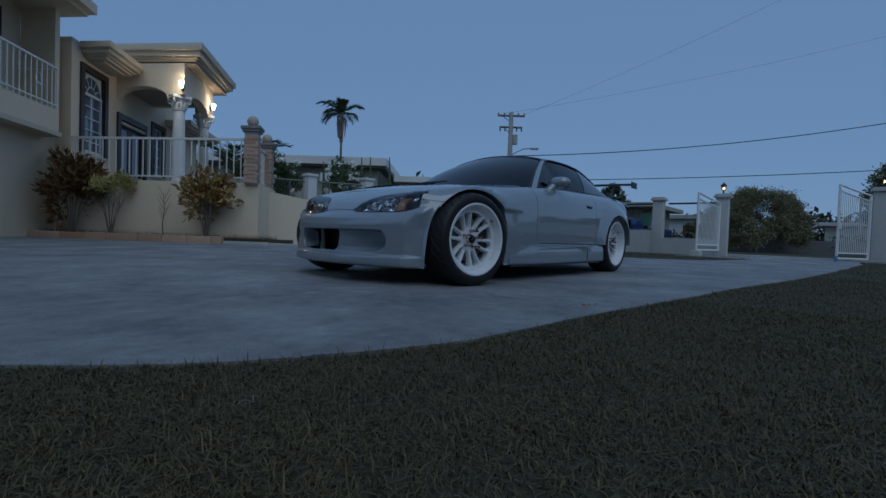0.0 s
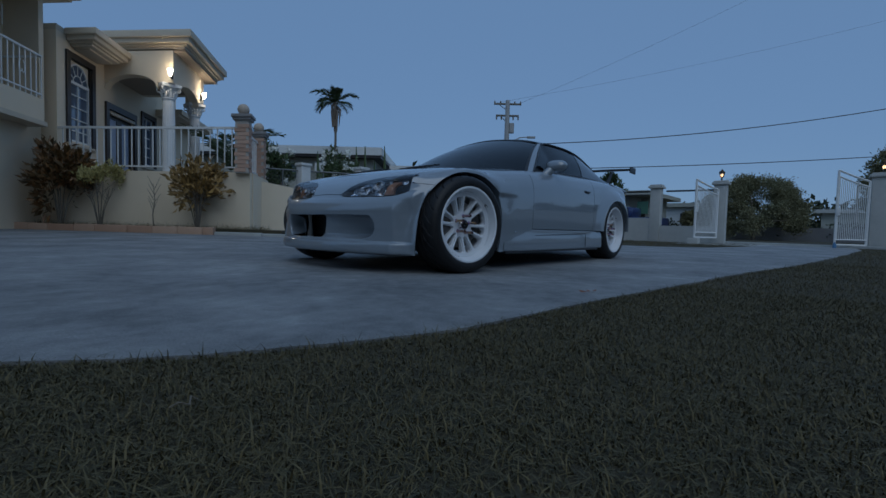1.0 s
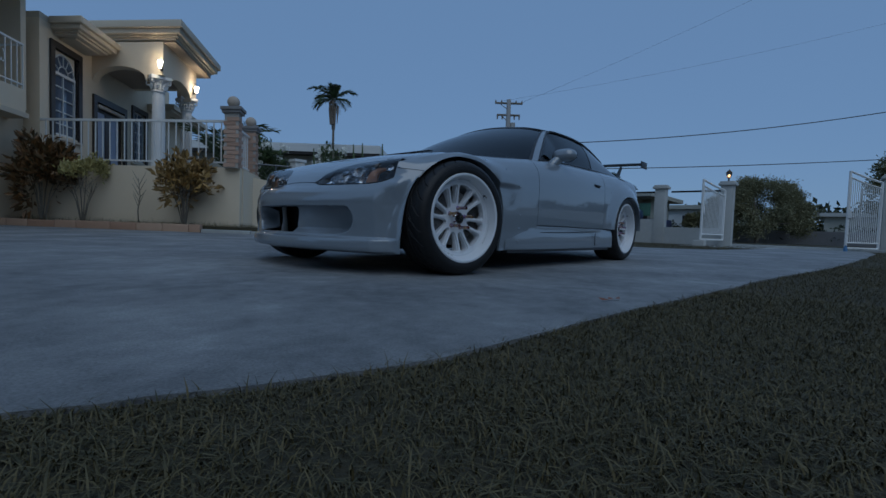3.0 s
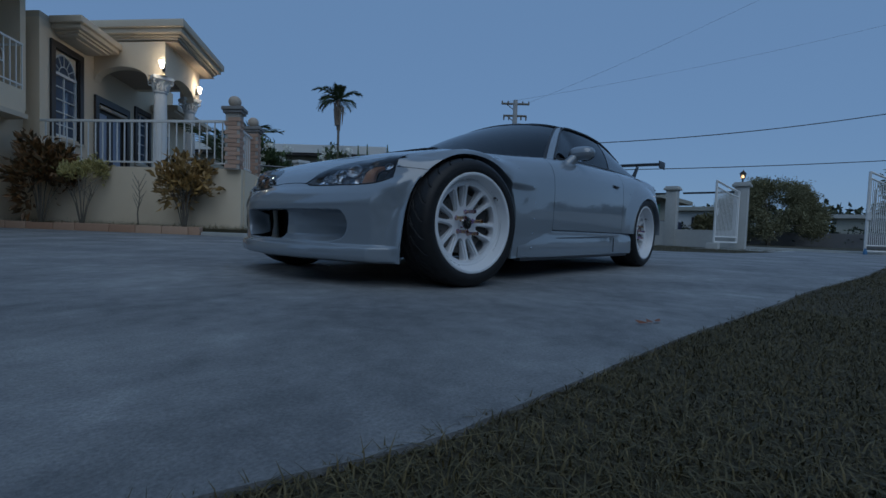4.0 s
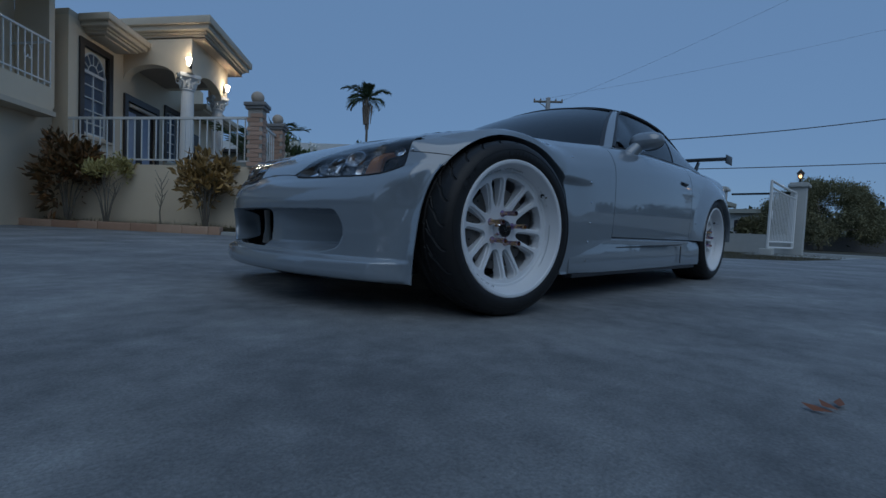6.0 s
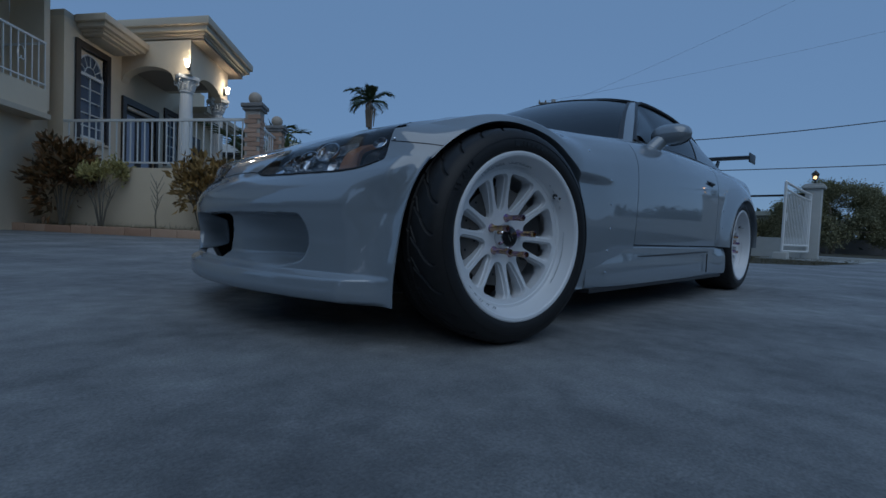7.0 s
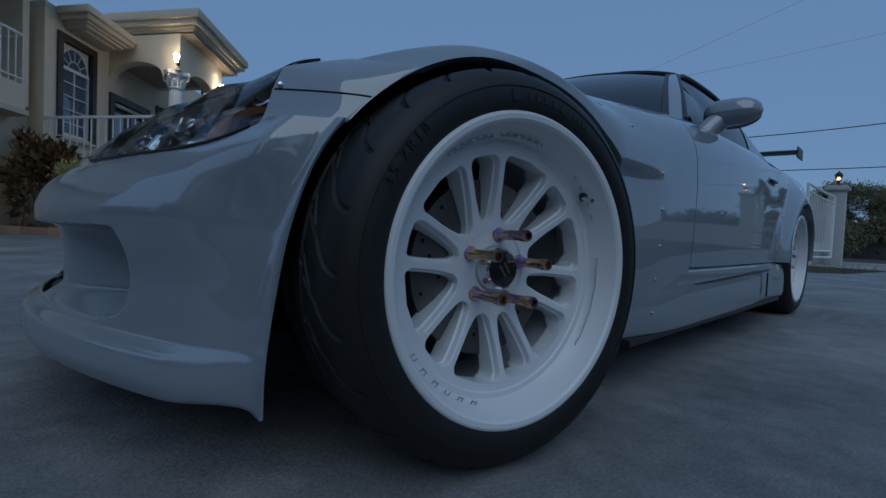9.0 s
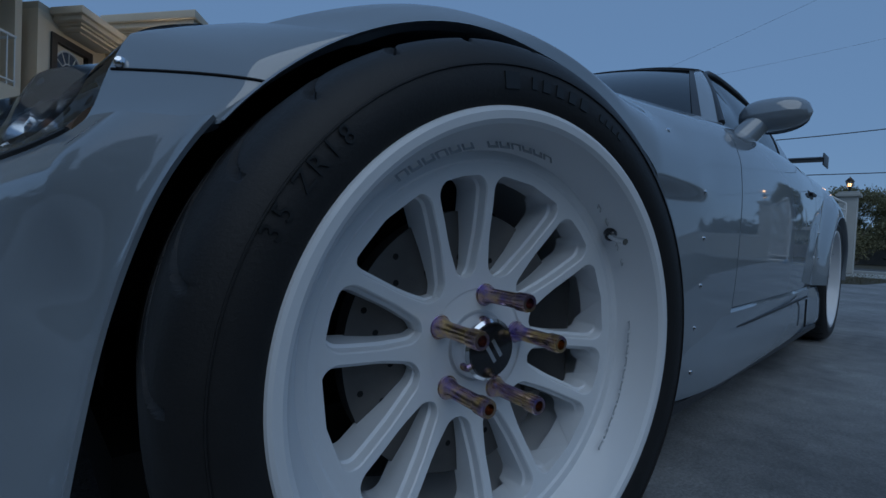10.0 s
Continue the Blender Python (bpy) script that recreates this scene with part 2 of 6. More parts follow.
def add_tube(bm, pts, radius, n=8, caps=True):
    """A round tube along points, radius a number or one for each point, into bm."""
    pts = [Vector(p) for p in pts]
    rs = radius if isinstance(radius, (list, tuple)) else [radius] * len(pts)
    rings = []
    up = Vector((0, 0, 1))
    for i, p in enumerate(pts):
        d = (pts[min(i + 1, len(pts) - 1)] - pts[max(i - 1, 0)]).normalized()
        a = d.cross(up if abs(d.z) < 0.95 else Vector((1, 0, 0))).normalized()
        b = d.cross(a)
        rings.append([bm.verts.new(p + rs[i] * (math.cos(2 * math.pi * k / n) * a + math.sin(2 * math.pi * k / n) * b)) for k in range(n)])
    for r0, r1 in zip(rings, rings[1:]):
        for k in range(n):
            bm.faces.new((r0[k], r0[(k + 1) % n], r1[(k + 1) % n], r1[k]))
    if caps:
        bm.faces.new(rings[0][::-1]), bm.faces.new(rings[-1])


def add_lathe(bm, profile, n=32, m=None, closed=False):
    """Turns (radius, height) points round the z axis, into bm."""
    rings = []
    for r, h in profile:
        if r < 1e-6:
            rings.append([bm.verts.new((0, 0, h))])
        else:
            rings.append([bm.verts.new((r * math.cos(2 * math.pi * k / n), r * math.sin(2 * math.pi * k / n), h)) for k in range(n)])
    pairs = list(zip(rings, rings[1:])) + ([(rings[-1], rings[0])] if closed else [])
    for r0, r1 in pairs:
        for k in range(n):
            q = (k + 1) % n
            if len(r0) == 1 and len(r1) > 1:
                bm.faces.new((r0[0], r1[k], r1[q]))
            elif len(r1) == 1 and len(r0) > 1:
                bm.faces.new((r0[k], r0[q], r1[0]))
            elif len(r0) > 1:
                bm.faces.new((r0[k], r0[q], r1[q], r1[k]))
    vs = [v for r in rings for v in r]
    if m is not None:
        bmesh.ops.transform(bm, matrix=m, verts=vs)
    return vs


def grid_faces(n, m):
    return [(i * m + j, i * m + j + 1, (i + 1) * m + j + 1, (i + 1) * m + j) for i in range(n - 1) for j in range(m - 1)]


CAR_MID = np.array((-1.3, 0.0, 0.35))


def sheet(name, P, mat, parent, lip=0.012, label="", keep=None, mid=CAR_MID, sharp=40):
    """A curved panel over a grid of points, whose edges turn inwards by lip."""
    P = np.asarray(P, float)
    n, m = P.shape[:2]
    du, dv = np.gradient(P, axis=0), np.gradient(P, axis=1)
    N = np.cross(du, dv)
    N /= np.linalg.norm(N, axis=2, keepdims=True) + 1e-12
    if ((P - mid) * N).sum() < 0:
        N = -N
        faces = grid_faces(n, m)
    else:
        faces = [f[::-1] for f in grid_faces(n, m)]
    verts = P.reshape(-1, 3)
    if keep is not None:
        faces = [f for f in faces if keep[f[0] // m, f[0] % m]]
    if lip:
        count = {}
        for f in faces:
            for a, b in zip(f, f[1:] + f[:1]):
                count[(min(a, b), max(a, b))] = count.get((min(a, b), max(a, b)), 0) + 1
        edge = {e for e, c in count.items() if c == 1}
        rim = sorted({v for e in edge for v in e})
        low = {v: len(verts) + i for i, v in enumerate(rim)}
        verts = np.vstack([verts, verts[rim] - lip * N.reshape(-1, 3)[rim]])
        extra = []
        for f in faces:
            for a, b in zip(f, f[1:] + f[:1]):
                if (min(a, b), max(a, b)) in edge:
                    extra.append((b, a, low[a], low[b]))
        faces = faces + extra
    return obj(name, verts, faces, mat, parent, True, label, sharp)


def both(name, P, mat, parent, **kw):
    sheet(name, P, mat, parent, **kw)
    sheet(name, np.asarray(P) * (1, -1, 1), mat, parent, **kw)




# ---- the sports car ----
# x forward from the front axle, y to its left side, z up
side_y = spline([(0, .838), (.2, .855), (.42, .864), (.62, .866), (.78, .860), (.88, .842), (.95, .812), (1, .765)])
shoulder = spline([(.46, .495), (.40, .540), (.30, .592), (.18, .638), (.05, .672), (-.1, .694), (-.3, .708), (-.5, .722), (-.7, .743), (-.9, .766), (-1.2, .789), (-1.7, .808), (-2.3, .822), (-2.8, .826), (-3.2, .815), (-3.6, .78)])
width = spline([(.5, .89), (.2, .905), (0, .925), (-.3, .965), (-.6, .995), (-.9, 1.0), (-1.6, .99), (-2.2, .965), (-2.7, .955), (-3.4, .95)])
ARCHES = ((-.070, .382, .361), (-2.67, .375, .33))   # centre, half length and height of the wheel openings
SQUARE = (.857, 1.0)                                  # how square each opening is
crown = spline([(.5, 0), (.43, .016), (.3, .020), (0, .026), (-.5, .045), (-.9, .05), (-2.4, .035), (-3.3, .02)])


def front_rim(ang):
    """How far out the lip of the front wheel opening stands, by its angle in degrees."""
    return .740 + .090 * smooth(5, 75, ang) + .022 * smooth(90, 150, ang)


def body_y(x, z):
    """Half width of the body's side at a place along it and a height."""
    x, z = np.asarray(x, float), np.asarray(z, float)
    y = side_y((z - .14) / (shoulder(x) - .14)) * width(x)
    flare = 0 * x
    for i, (wx, rx, rz) in enumerate(ARCHES):
        k = 2 / SQUARE[i]
        e = (np.abs((x - wx) / rx) ** k + np.abs((z - .298) / rz) ** k) ** (1 / k)
        ang = np.degrees(np.arctan2((z - .298) / rz, (x - wx) / rx))
        if i == 0:
            rim, end, w = front_rim(ang), 1.16 + .31 * smooth(105, 150, ang), 1 - smooth(140, 178, ang)
        else:
            rim, end, w = .868, 1.45, 1 - smooth(200, 220, ang)
        w = w * (1 - smooth(1.05 if i == 0 else 1.0, end, e)) * smooth(-8, 0, ang)
        y, flare = y + w * (rim - y), flare + w
    y = y - .095 * smooth(.30, .50, z) * smooth(.15, .45, x) ** 1.3 * (1 - .75 * np.clip(flare, 0, 1))
    back = smooth(-.365, -.40, x) * (1 - smooth(-.42, -.66, x))     # the wide arch ends in a rolled-under shelf
    y = y + .012 * smooth(.520, .556, z) * smooth(.70, .57, z) * smooth(-.30, -.39, x) * (1 - smooth(-.42, -.68, x))
    y = y - back * (.012 * smooth(.552, .524, z) * smooth(.06, .16, z))
    return y * (1 - .32 * smooth(-2.98, -3.6, x))


def top_z(x, y):
    return shoulder(x) + crown(x) * (1 - np.clip(np.abs(y) / .76, 0, 1) ** 2.4) + .004


def nose_x(y):
    return .348 + .20 * (1 - (np.abs(y) / .76) ** 2)


def nose_section(y, n=60):
    """Heights up the front and back over the bonnet at one place across the car: (x, z) from the lip to the cowl."""
    a = min(abs(y) / .75, 1)
    xb = float(nose_x(y))
    r = a ** 3
    pts = [(xb - .035, .110), (xb + .012, .122), (xb + .020, .147), (xb + .016, .178), (xb - .012, .198), (xb - .014, .27), (xb - .004, .35), (xb, .385), (xb - .011, .425 + .015 * r), (xb - .033, .455 + .035 * r), (xb - .060, .478 + .048 * r)]
    for x in (.435, .40, .36, .30, .17, -.08, -.35, -.6):
        if x < xb - .085:
            pts.append((x, float(top_z(x, y))))
    p = np.array(pts)
    s = np.r_[0, np.cumsum(np.hypot(*np.diff(p, axis=0).T))]
    fx, fz = spline(list(zip(s, p[:, 0]))), spline(list(zip(s, p[:, 1])))
    return s, fx, fz


def section_at(y, q0, q1, n):
    """Points of the section between two marks: a mark is a height on the front (under 1) or 1 + distance behind x = 1 on top."""
    s, fx, fz = nose_section(y)
    t = np.linspace(0, s[-1], 600)
    X, Z = fx(t), fz(t)

    def find(q):
        if q < 1:
            return t[np.argmax(Z >= q)]
        return t[np.argmax(X <= 2 - q)] if (X <= 2 - q).any() else t[-1]
    u = np.linspace(find(q0), find(q1), n)
    return np.stack([fx(u), np.full(n, y), fz(u)], 1)


def arch(phi, wx=-.070, rx=.382, rz=.361, n=.857):
    c, k = np.cos(phi), np.sin(phi)
    return wx + rx * np.sign(c) * np.abs(c) ** n, .298 + rz * np.sign(k) * np.abs(k) ** n


lamp_edge = spline([(.165, .470), (.18, .448), (.205, .420), (.24, .380), (.30, .338), (.37, .308), (.45, .285), (.55, .267), (.62, .255), (.672, .243), (.692, .342)])
lamp_low = spline([(.165, .490), (.19, .482), (.24, .477), (.33, .476), (.45, .477), (.55, .480), (.60, .487), (.64, .502), (.665, .518), (.692, .541)])


def lamp_top(y):
    """How far forward the bonnet's edge and the top of the headlight lie."""
    a = abs(y)
    return .470 if a < .165 else float(lamp_edge(a))


def lerp(a, b, t):
    return a + (b - a) * t


def tyre_mesh(w):
    """Low-profile tyre: sidewall, shoulders and a tread whose swept grooves are cut into it."""
    prof = [(.236, -.006), (.240, -.001), (.246, .003), (.252, .0055), (.262, .0075), (.272, .0070), (.282, .0050), (.290, .0015), (.2965, -.003), (.3015, -.0075), (.3055, -.0125), (.3085, -.018), (.3105, -.024)]
    prof += [(float(np.interp(d, (.024, .034, .048, .125), (.3105, .3130, .3148, .3160))), -d) for d in np.arange(.030, .1255, .0045)]
    prof += [(.3160, -.1255 - k * .012) for k in range(6)] + [(.3148, -.205), (.310, -.224), (.298, -.240), (.275, -.246), (.236, -.236)]
    n, waves = 900, 24
    P = np.array(prof)
    run = np.r_[0, np.cumsum(np.hypot(*np.diff(P, axis=0).T))]
    first, last = run[np.argmax(-P[:, 1] > .008)], run[np.argmax(-P[:, 1] > .122)]
    at = np.unique(np.r_[run[run < first], np.arange(first, last, .0022), run[run > last]])
    P = np.stack([np.interp(at, run, P[:, 0]), np.interp(at, run, P[:, 1])], 1)
    ang = np.linspace(0, 2 * np.pi, n, endpoint=False)[:, None]
    d = -P[None, :, 1]
    # long curved slots from the shoulder towards the middle, short ones between them, two rings round the tread
    def slot(phase, d0, d1, sweep, half):
        t = np.clip((d - d0) / (d1 - d0), 0, 1)
        u = (ang - phase - sweep * t ** 1.4) * waves / (2 * np.pi)
        off = np.abs(u - np.round(u)) * 2 * np.pi / waves * .315
        wide = half * (.45 + .55 * np.sin(np.pi * np.clip(t * .9 + .08, 0, 1)))
        return smooth(wide + .0020, wide - .0014, off) * smooth(d0 - .004, d0 + .004, d) * smooth(d1 + .004, d1 - .004, d)
    cut = np.maximum(slot(0.0, .012, .100, .34, .0046), slot(.13, .050, .118, .18, .0034))
    for c in (.1055, .150):
        cut = np.maximum(cut, smooth(.006, .0042, np.abs(d - c)) * np.ones_like(ang))
    r = P[None, :, 0] - .0062 * cut
    V = np.stack([r * np.cos(ang), np.broadcast_to(P[None, :, 1], r.shape), r * np.sin(ang)], 2).reshape(-1, 3)
    m = len(P)
    F = [(i * m + j, i * m + j + 1, ((i + 1) % n) * m + j + 1, ((i + 1) % n) * m + j) for i in range(n) for j in range(m - 1)]
    return obj("tyre", V, [f[::-1] for f in F], rubber, w, True, sharp=32)


def build_wheel(dish=0.0):
    """A wide white multi-spoke wheel with its tyre, the outer face towards +y, at the hub's centre."""
    w = thing("wheel")
    turn = Matrix.Rotation(radians(-90), 4, "X")     # lathe axis z -> +y
    tyre = tyre_mesh(w)
    # size mark moulded on the sidewall
    for word, mid, size in (("35", 27, .021), ("ZR18", 39, .021)):
        step = 3.3
        for i, ch in enumerate(word):
            cu = bpy.data.curves.new("letter", "FONT")
            cu.body, cu.size, cu.extrude, cu.align_x = ch, size, .0006, "CENTER"
            tmp = new("letter", cu)
            me = bpy.data.meshes.new_from_object(tmp.evaluated_get(bpy.context.evaluated_depsgraph_get()))
            bpy.data.objects.remove(tmp)
            me.materials.append(rubber_mark)
            a = radians(mid + step * (i - (len(word) - 1) / 2))
            lo = new("letter", me)
            lo.parent = tyre
            lo.matrix_basis = Matrix.Rotation(-(a - math.pi / 2), 4, "Y") @ pose(0, .0082, .265, 90, 0, 180)
    bm = bmesh.new()                                  # moulded brand, plain bars
    for k, (a, half) in enumerate(((81, .0085), (87, .0032), (90.5, .0050), (94.5, .0050), (98.5, .0050), (102.5, .0055), (109, .0035), (111.5, .0035), (114, .0035), (116.5, .0035))):
        h = .0075 if k < 1 else .0055 if k < 6 else .0035
        add_box(bm, (-half, half), (.003, .0082), (.266 - h, .266 + h), Matrix.Rotation(-(radians(a) - math.pi / 2), 4, "Y"))
    tagged(part("sidewall_mark", bm, rubber_mark, tyre, smooth_on=False), kind="stuff")
    bm = bmesh.new()                                  # fine raised ring above the rim
    add_lathe(bm, [(.2795, .0048), (.2800, .0068), (.2812, .0066), (.2816, .0046)], 96, turn)
    part("sidewall_rib", bm, rubber, tyre)
    # rim: lip, dish, ledge round the windows, barrel
    bm = bmesh.new()
    add_lathe(bm, [(.238, -.020), (.2455, -.008), (.2460, .001), (.2435, .0048), (.2400, .0060), (.2330, .0052), (.2290, .0015), (.2262, -.008), (.2135, -.041 - dish), (.2105, -.0450 - dish), (.2020, -.0462 - dish), (.1992, -.0485 - dish), (.1890, -.0500 - dish), (.1870, -.0525 - dish), (.1866, -.084 - dish), (.203, -.096 - dish), (.206, -.13 - dish * .5), (.212, -.225), (.236, -.235)], 120, turn)
    part("rim", bm, wheel_white, w, sharp=24)
    # spokes, six pairs, flaring into the ledge and the hub round each window
    R, R_in, corner, tip = .1870, .078, .017, .013
    radii = np.unique(np.r_[np.linspace(.064, R_in, 4), R_in + tip * (1 - np.cos(np.linspace(0, np.pi / 2, 7))), np.linspace(.092, R - corner, 8), R - corner + corner * np.sin(np.linspace(0, np.pi / 2, 8)), .196])
    for k in range(6):
        pair = 60 * k + 74.7
        for side in (-1, 1):
            bm = bmesh.new()
            a_out, a_in = radians(pair + side * 11.6), radians(pair + side * 15.5)
            p0, p1 = np.array((math.cos(a_in), math.sin(a_in))) * .068, np.array((math.cos(a_out), math.sin(a_out))) * .192
            ts = np.linspace(-.1, 1.1, 400)
            line = p0[None] + (p1 - p0)[None] * ts[:, None]
            lr, la = np.hypot(*line.T), np.unwrap(np.arctan2(line[:, 1], line[:, 0]))
            rows = []
            for r in radii:
                a = float(np.interp(r, lr, la))
                centre = radians(pair)
                a = a + 2 * math.pi * round((centre - a) / (2 * math.pi))
                w0 = .0058 + .0045 * (1 - float(smooth(.070, .130, r)))
                face = lerp(-.074, -.0492, float(smooth(.055, .200, r))) - dish
                ring = []
                for q in (-1, 1):
                    mid = centre if q * side < 0 else centre + side * radians(30)
                    gap = r * abs(mid - a)
                    u = min(max((r - (R - corner)) / corner, 0), 1)
                    v = min(max((R_in + tip - r) / tip, 0), 1)
                    hw = w0 + corner * (1 - math.sqrt(1 - u * u)) + tip * (1 - math.sqrt(1 - v * v))
                    if r >= R - 1e-5 or r <= R_in + 1e-5:
                        hw = gap
                    hw = min(hw, gap)
                    free = min(max((gap - hw) / .004, 0), 1)
                    inner = inner if q > 0 else ()
                    pts = [(min(hw + e, gap), -dep * free) for e, dep in ((-.0014, 0), (0, .0014), (.0016, .0105), (.0048, .0125), (.0060, .046))]
                    ring.append([bm.verts.new((r * math.cos(a + q * o / r), face + dep, r * math.sin(a + q * o / r))) for o, dep in pts])
                    inner = inner + (q * pts[0][0],)
                top = [bm.verts.new((r * math.cos(a + o / r), face, r * math.sin(a + o / r))) for o in np.linspace(*inner, 10)[1:-1]]
                rows.append(ring[0][::-1] + top + ring[1])
            for r0, r1 in zip(rows, rows[1:]):
                for j in range(17):
                    bm.faces.new((r0[j], r0[j + 1], r1[j + 1], r1[j]))
            part("spoke", bm, wheel_white, w, sharp=30)
    hub_z = -.0755 - dish
    bm = bmesh.new()                                  # hub pad
    add_lathe(bm, [(.0800, hub_z - .035), (.0795, hub_z - .004), (.0740, hub_z + .0004), (.0400, hub_z + .0012), (.036, hub_z - .002)], 64, turn)
    part("hub", bm, wheel_white, w, sharp=30)
    bm = bmesh.new()
    add_lathe(bm, [(.0375, hub_z - .004), (.0370, hub_z + .004), (.0335, hub_z + .022), (.0300, hub_z + .025)], 48, turn)
    part("cap_ring", bm, chrome, w)
    bm = bmesh.new()
    add_lathe(bm, [(.0303, hub_z + .024), (.0285, hub_z + .0265), (.015, hub_z + .0285), (0, hub_z + .029)], 48, turn)
    cap = part("centre_cap", bm, black_gloss, w)
    bm = bmesh.new()
    for off in (-.005, .005):
        add_box(bm, (-.0022 + off, .0022 + off), (hub_z + .0282, hub_z + .0292), (-.011, .011), Matrix.Rotation(radians(35), 4, "Y"))
    part("cap_mark", bm, chrome, cap, smooth_on=False)
    # long open-ended lug nuts in their seats
    for k in range(5):
        a = radians(25 + 72 * k)
        m = Matrix.Translation((.0572 * math.cos(a), hub_z, .0572 * math.sin(a))) @ turn
        bm = bmesh.new()
        add_lathe(bm, [(.0128, -.006), (.0130, .0020), (.0120, .0025), (.0112, -.004)], 20, m)
        add_lathe(bm, [(.0118, -.004), (.0118, .004), (.0098, .010), (.0082, .014), (.0082, .049), (.0076, .051), (.0076, .054), (.0096, .056), (.0096, .069), (.0088, .0715), (.0056, .0715), (.0052, .055), (0, .055)], 6 * 3, m)
        part("lug_nut", bm, neo, w, sharp=40)
    bm = bmesh.new()                                  # valve
    a = radians(142)
    p = Vector((.2160 * math.cos(a), -.034, .2160 * math.sin(a)))
    q = Vector((-math.cos(a), 0, -math.sin(a)))
    add_tube(bm, [p, p + q * .006 + Vector((0, .004, 0))], [.0085, .0070], 12)
    valve = part("valve", bm, black_gloss, w)
    bm = bmesh.new()
    add_tube(bm, [p + q * .005 + Vector((0, .003, 0)), p + q * .012 + Vector((0, .016, 0)), p + q * .016 + Vector((0, .030, 0))], [.0042, .0036, .0040], 10)
    part("stem", bm, lamp_silver, valve)
    # plain grey bars for the maker's marks round the dish
    bm = bmesh.new()
    for start, end, cnt, half in ((53, 103, 13, .0060), (176, 218, 11, .0056), (-34, -72, 6, .0050), (131, 137, 2, .0036), (147, 153, 2, .0036)):
        for i in range(cnt):
            if cnt == 13 and i == 6:
                continue
            a = radians(lerp(start, end, i / (cnt - 1)))
            m = Matrix.Rotation(-(a - math.pi / 2), 4, "Y") @ Matrix.Translation((0, -.0310 - dish * .7, .2175)) @ Matrix.Rotation(radians(-69.5), 4, "X")
            for e in (-half, half * .8):
                add_box(bm, (e, e + half * .36), (-.0070, .0070), (-.0005, .0005), m)
            add_box(bm, (-half, half * .8), (.0046 if i % 3 else -.0012, .0070 if i % 3 else .0012), (-.0005, .0005), m)
    tagged(part("rim_mark", bm, mark_grey, w, smooth_on=False), kind="stuff")
    # drilled brake disc and caliper
    bm = bmesh.new()
    add_lathe(bm, [(.08, -.097), (.15, -.097), (.15, -.120), (.08, -.120), (.078, -.09), (.03, -.09)], 64, turn)
    disc = part("brake_disc", bm, disc_metal, w, sharp=30)
    bm = bmesh.new()
    for k in range(40):
        a, r = 2 * math.pi * k / 40, .098 + .019 * (k % 3)
        add_lathe(bm, [(.0035, 0), (0, 0)], 8, Matrix.Translation((r * math.cos(a), -.0966, r * math.sin(a))) @ turn)
    tagged(part("disc_hole", bm, groove, disc), kind="stuff")
    bm = bmesh.new()
    add_box(bm, (-.17, -.09), (-.150, -.088), (-.075, .075), bevel=.012)
    part("caliper", bm, dark_metal, w)
    for ob in (disc, w.children[-1]):
        ob.location.y -= dish
    return w


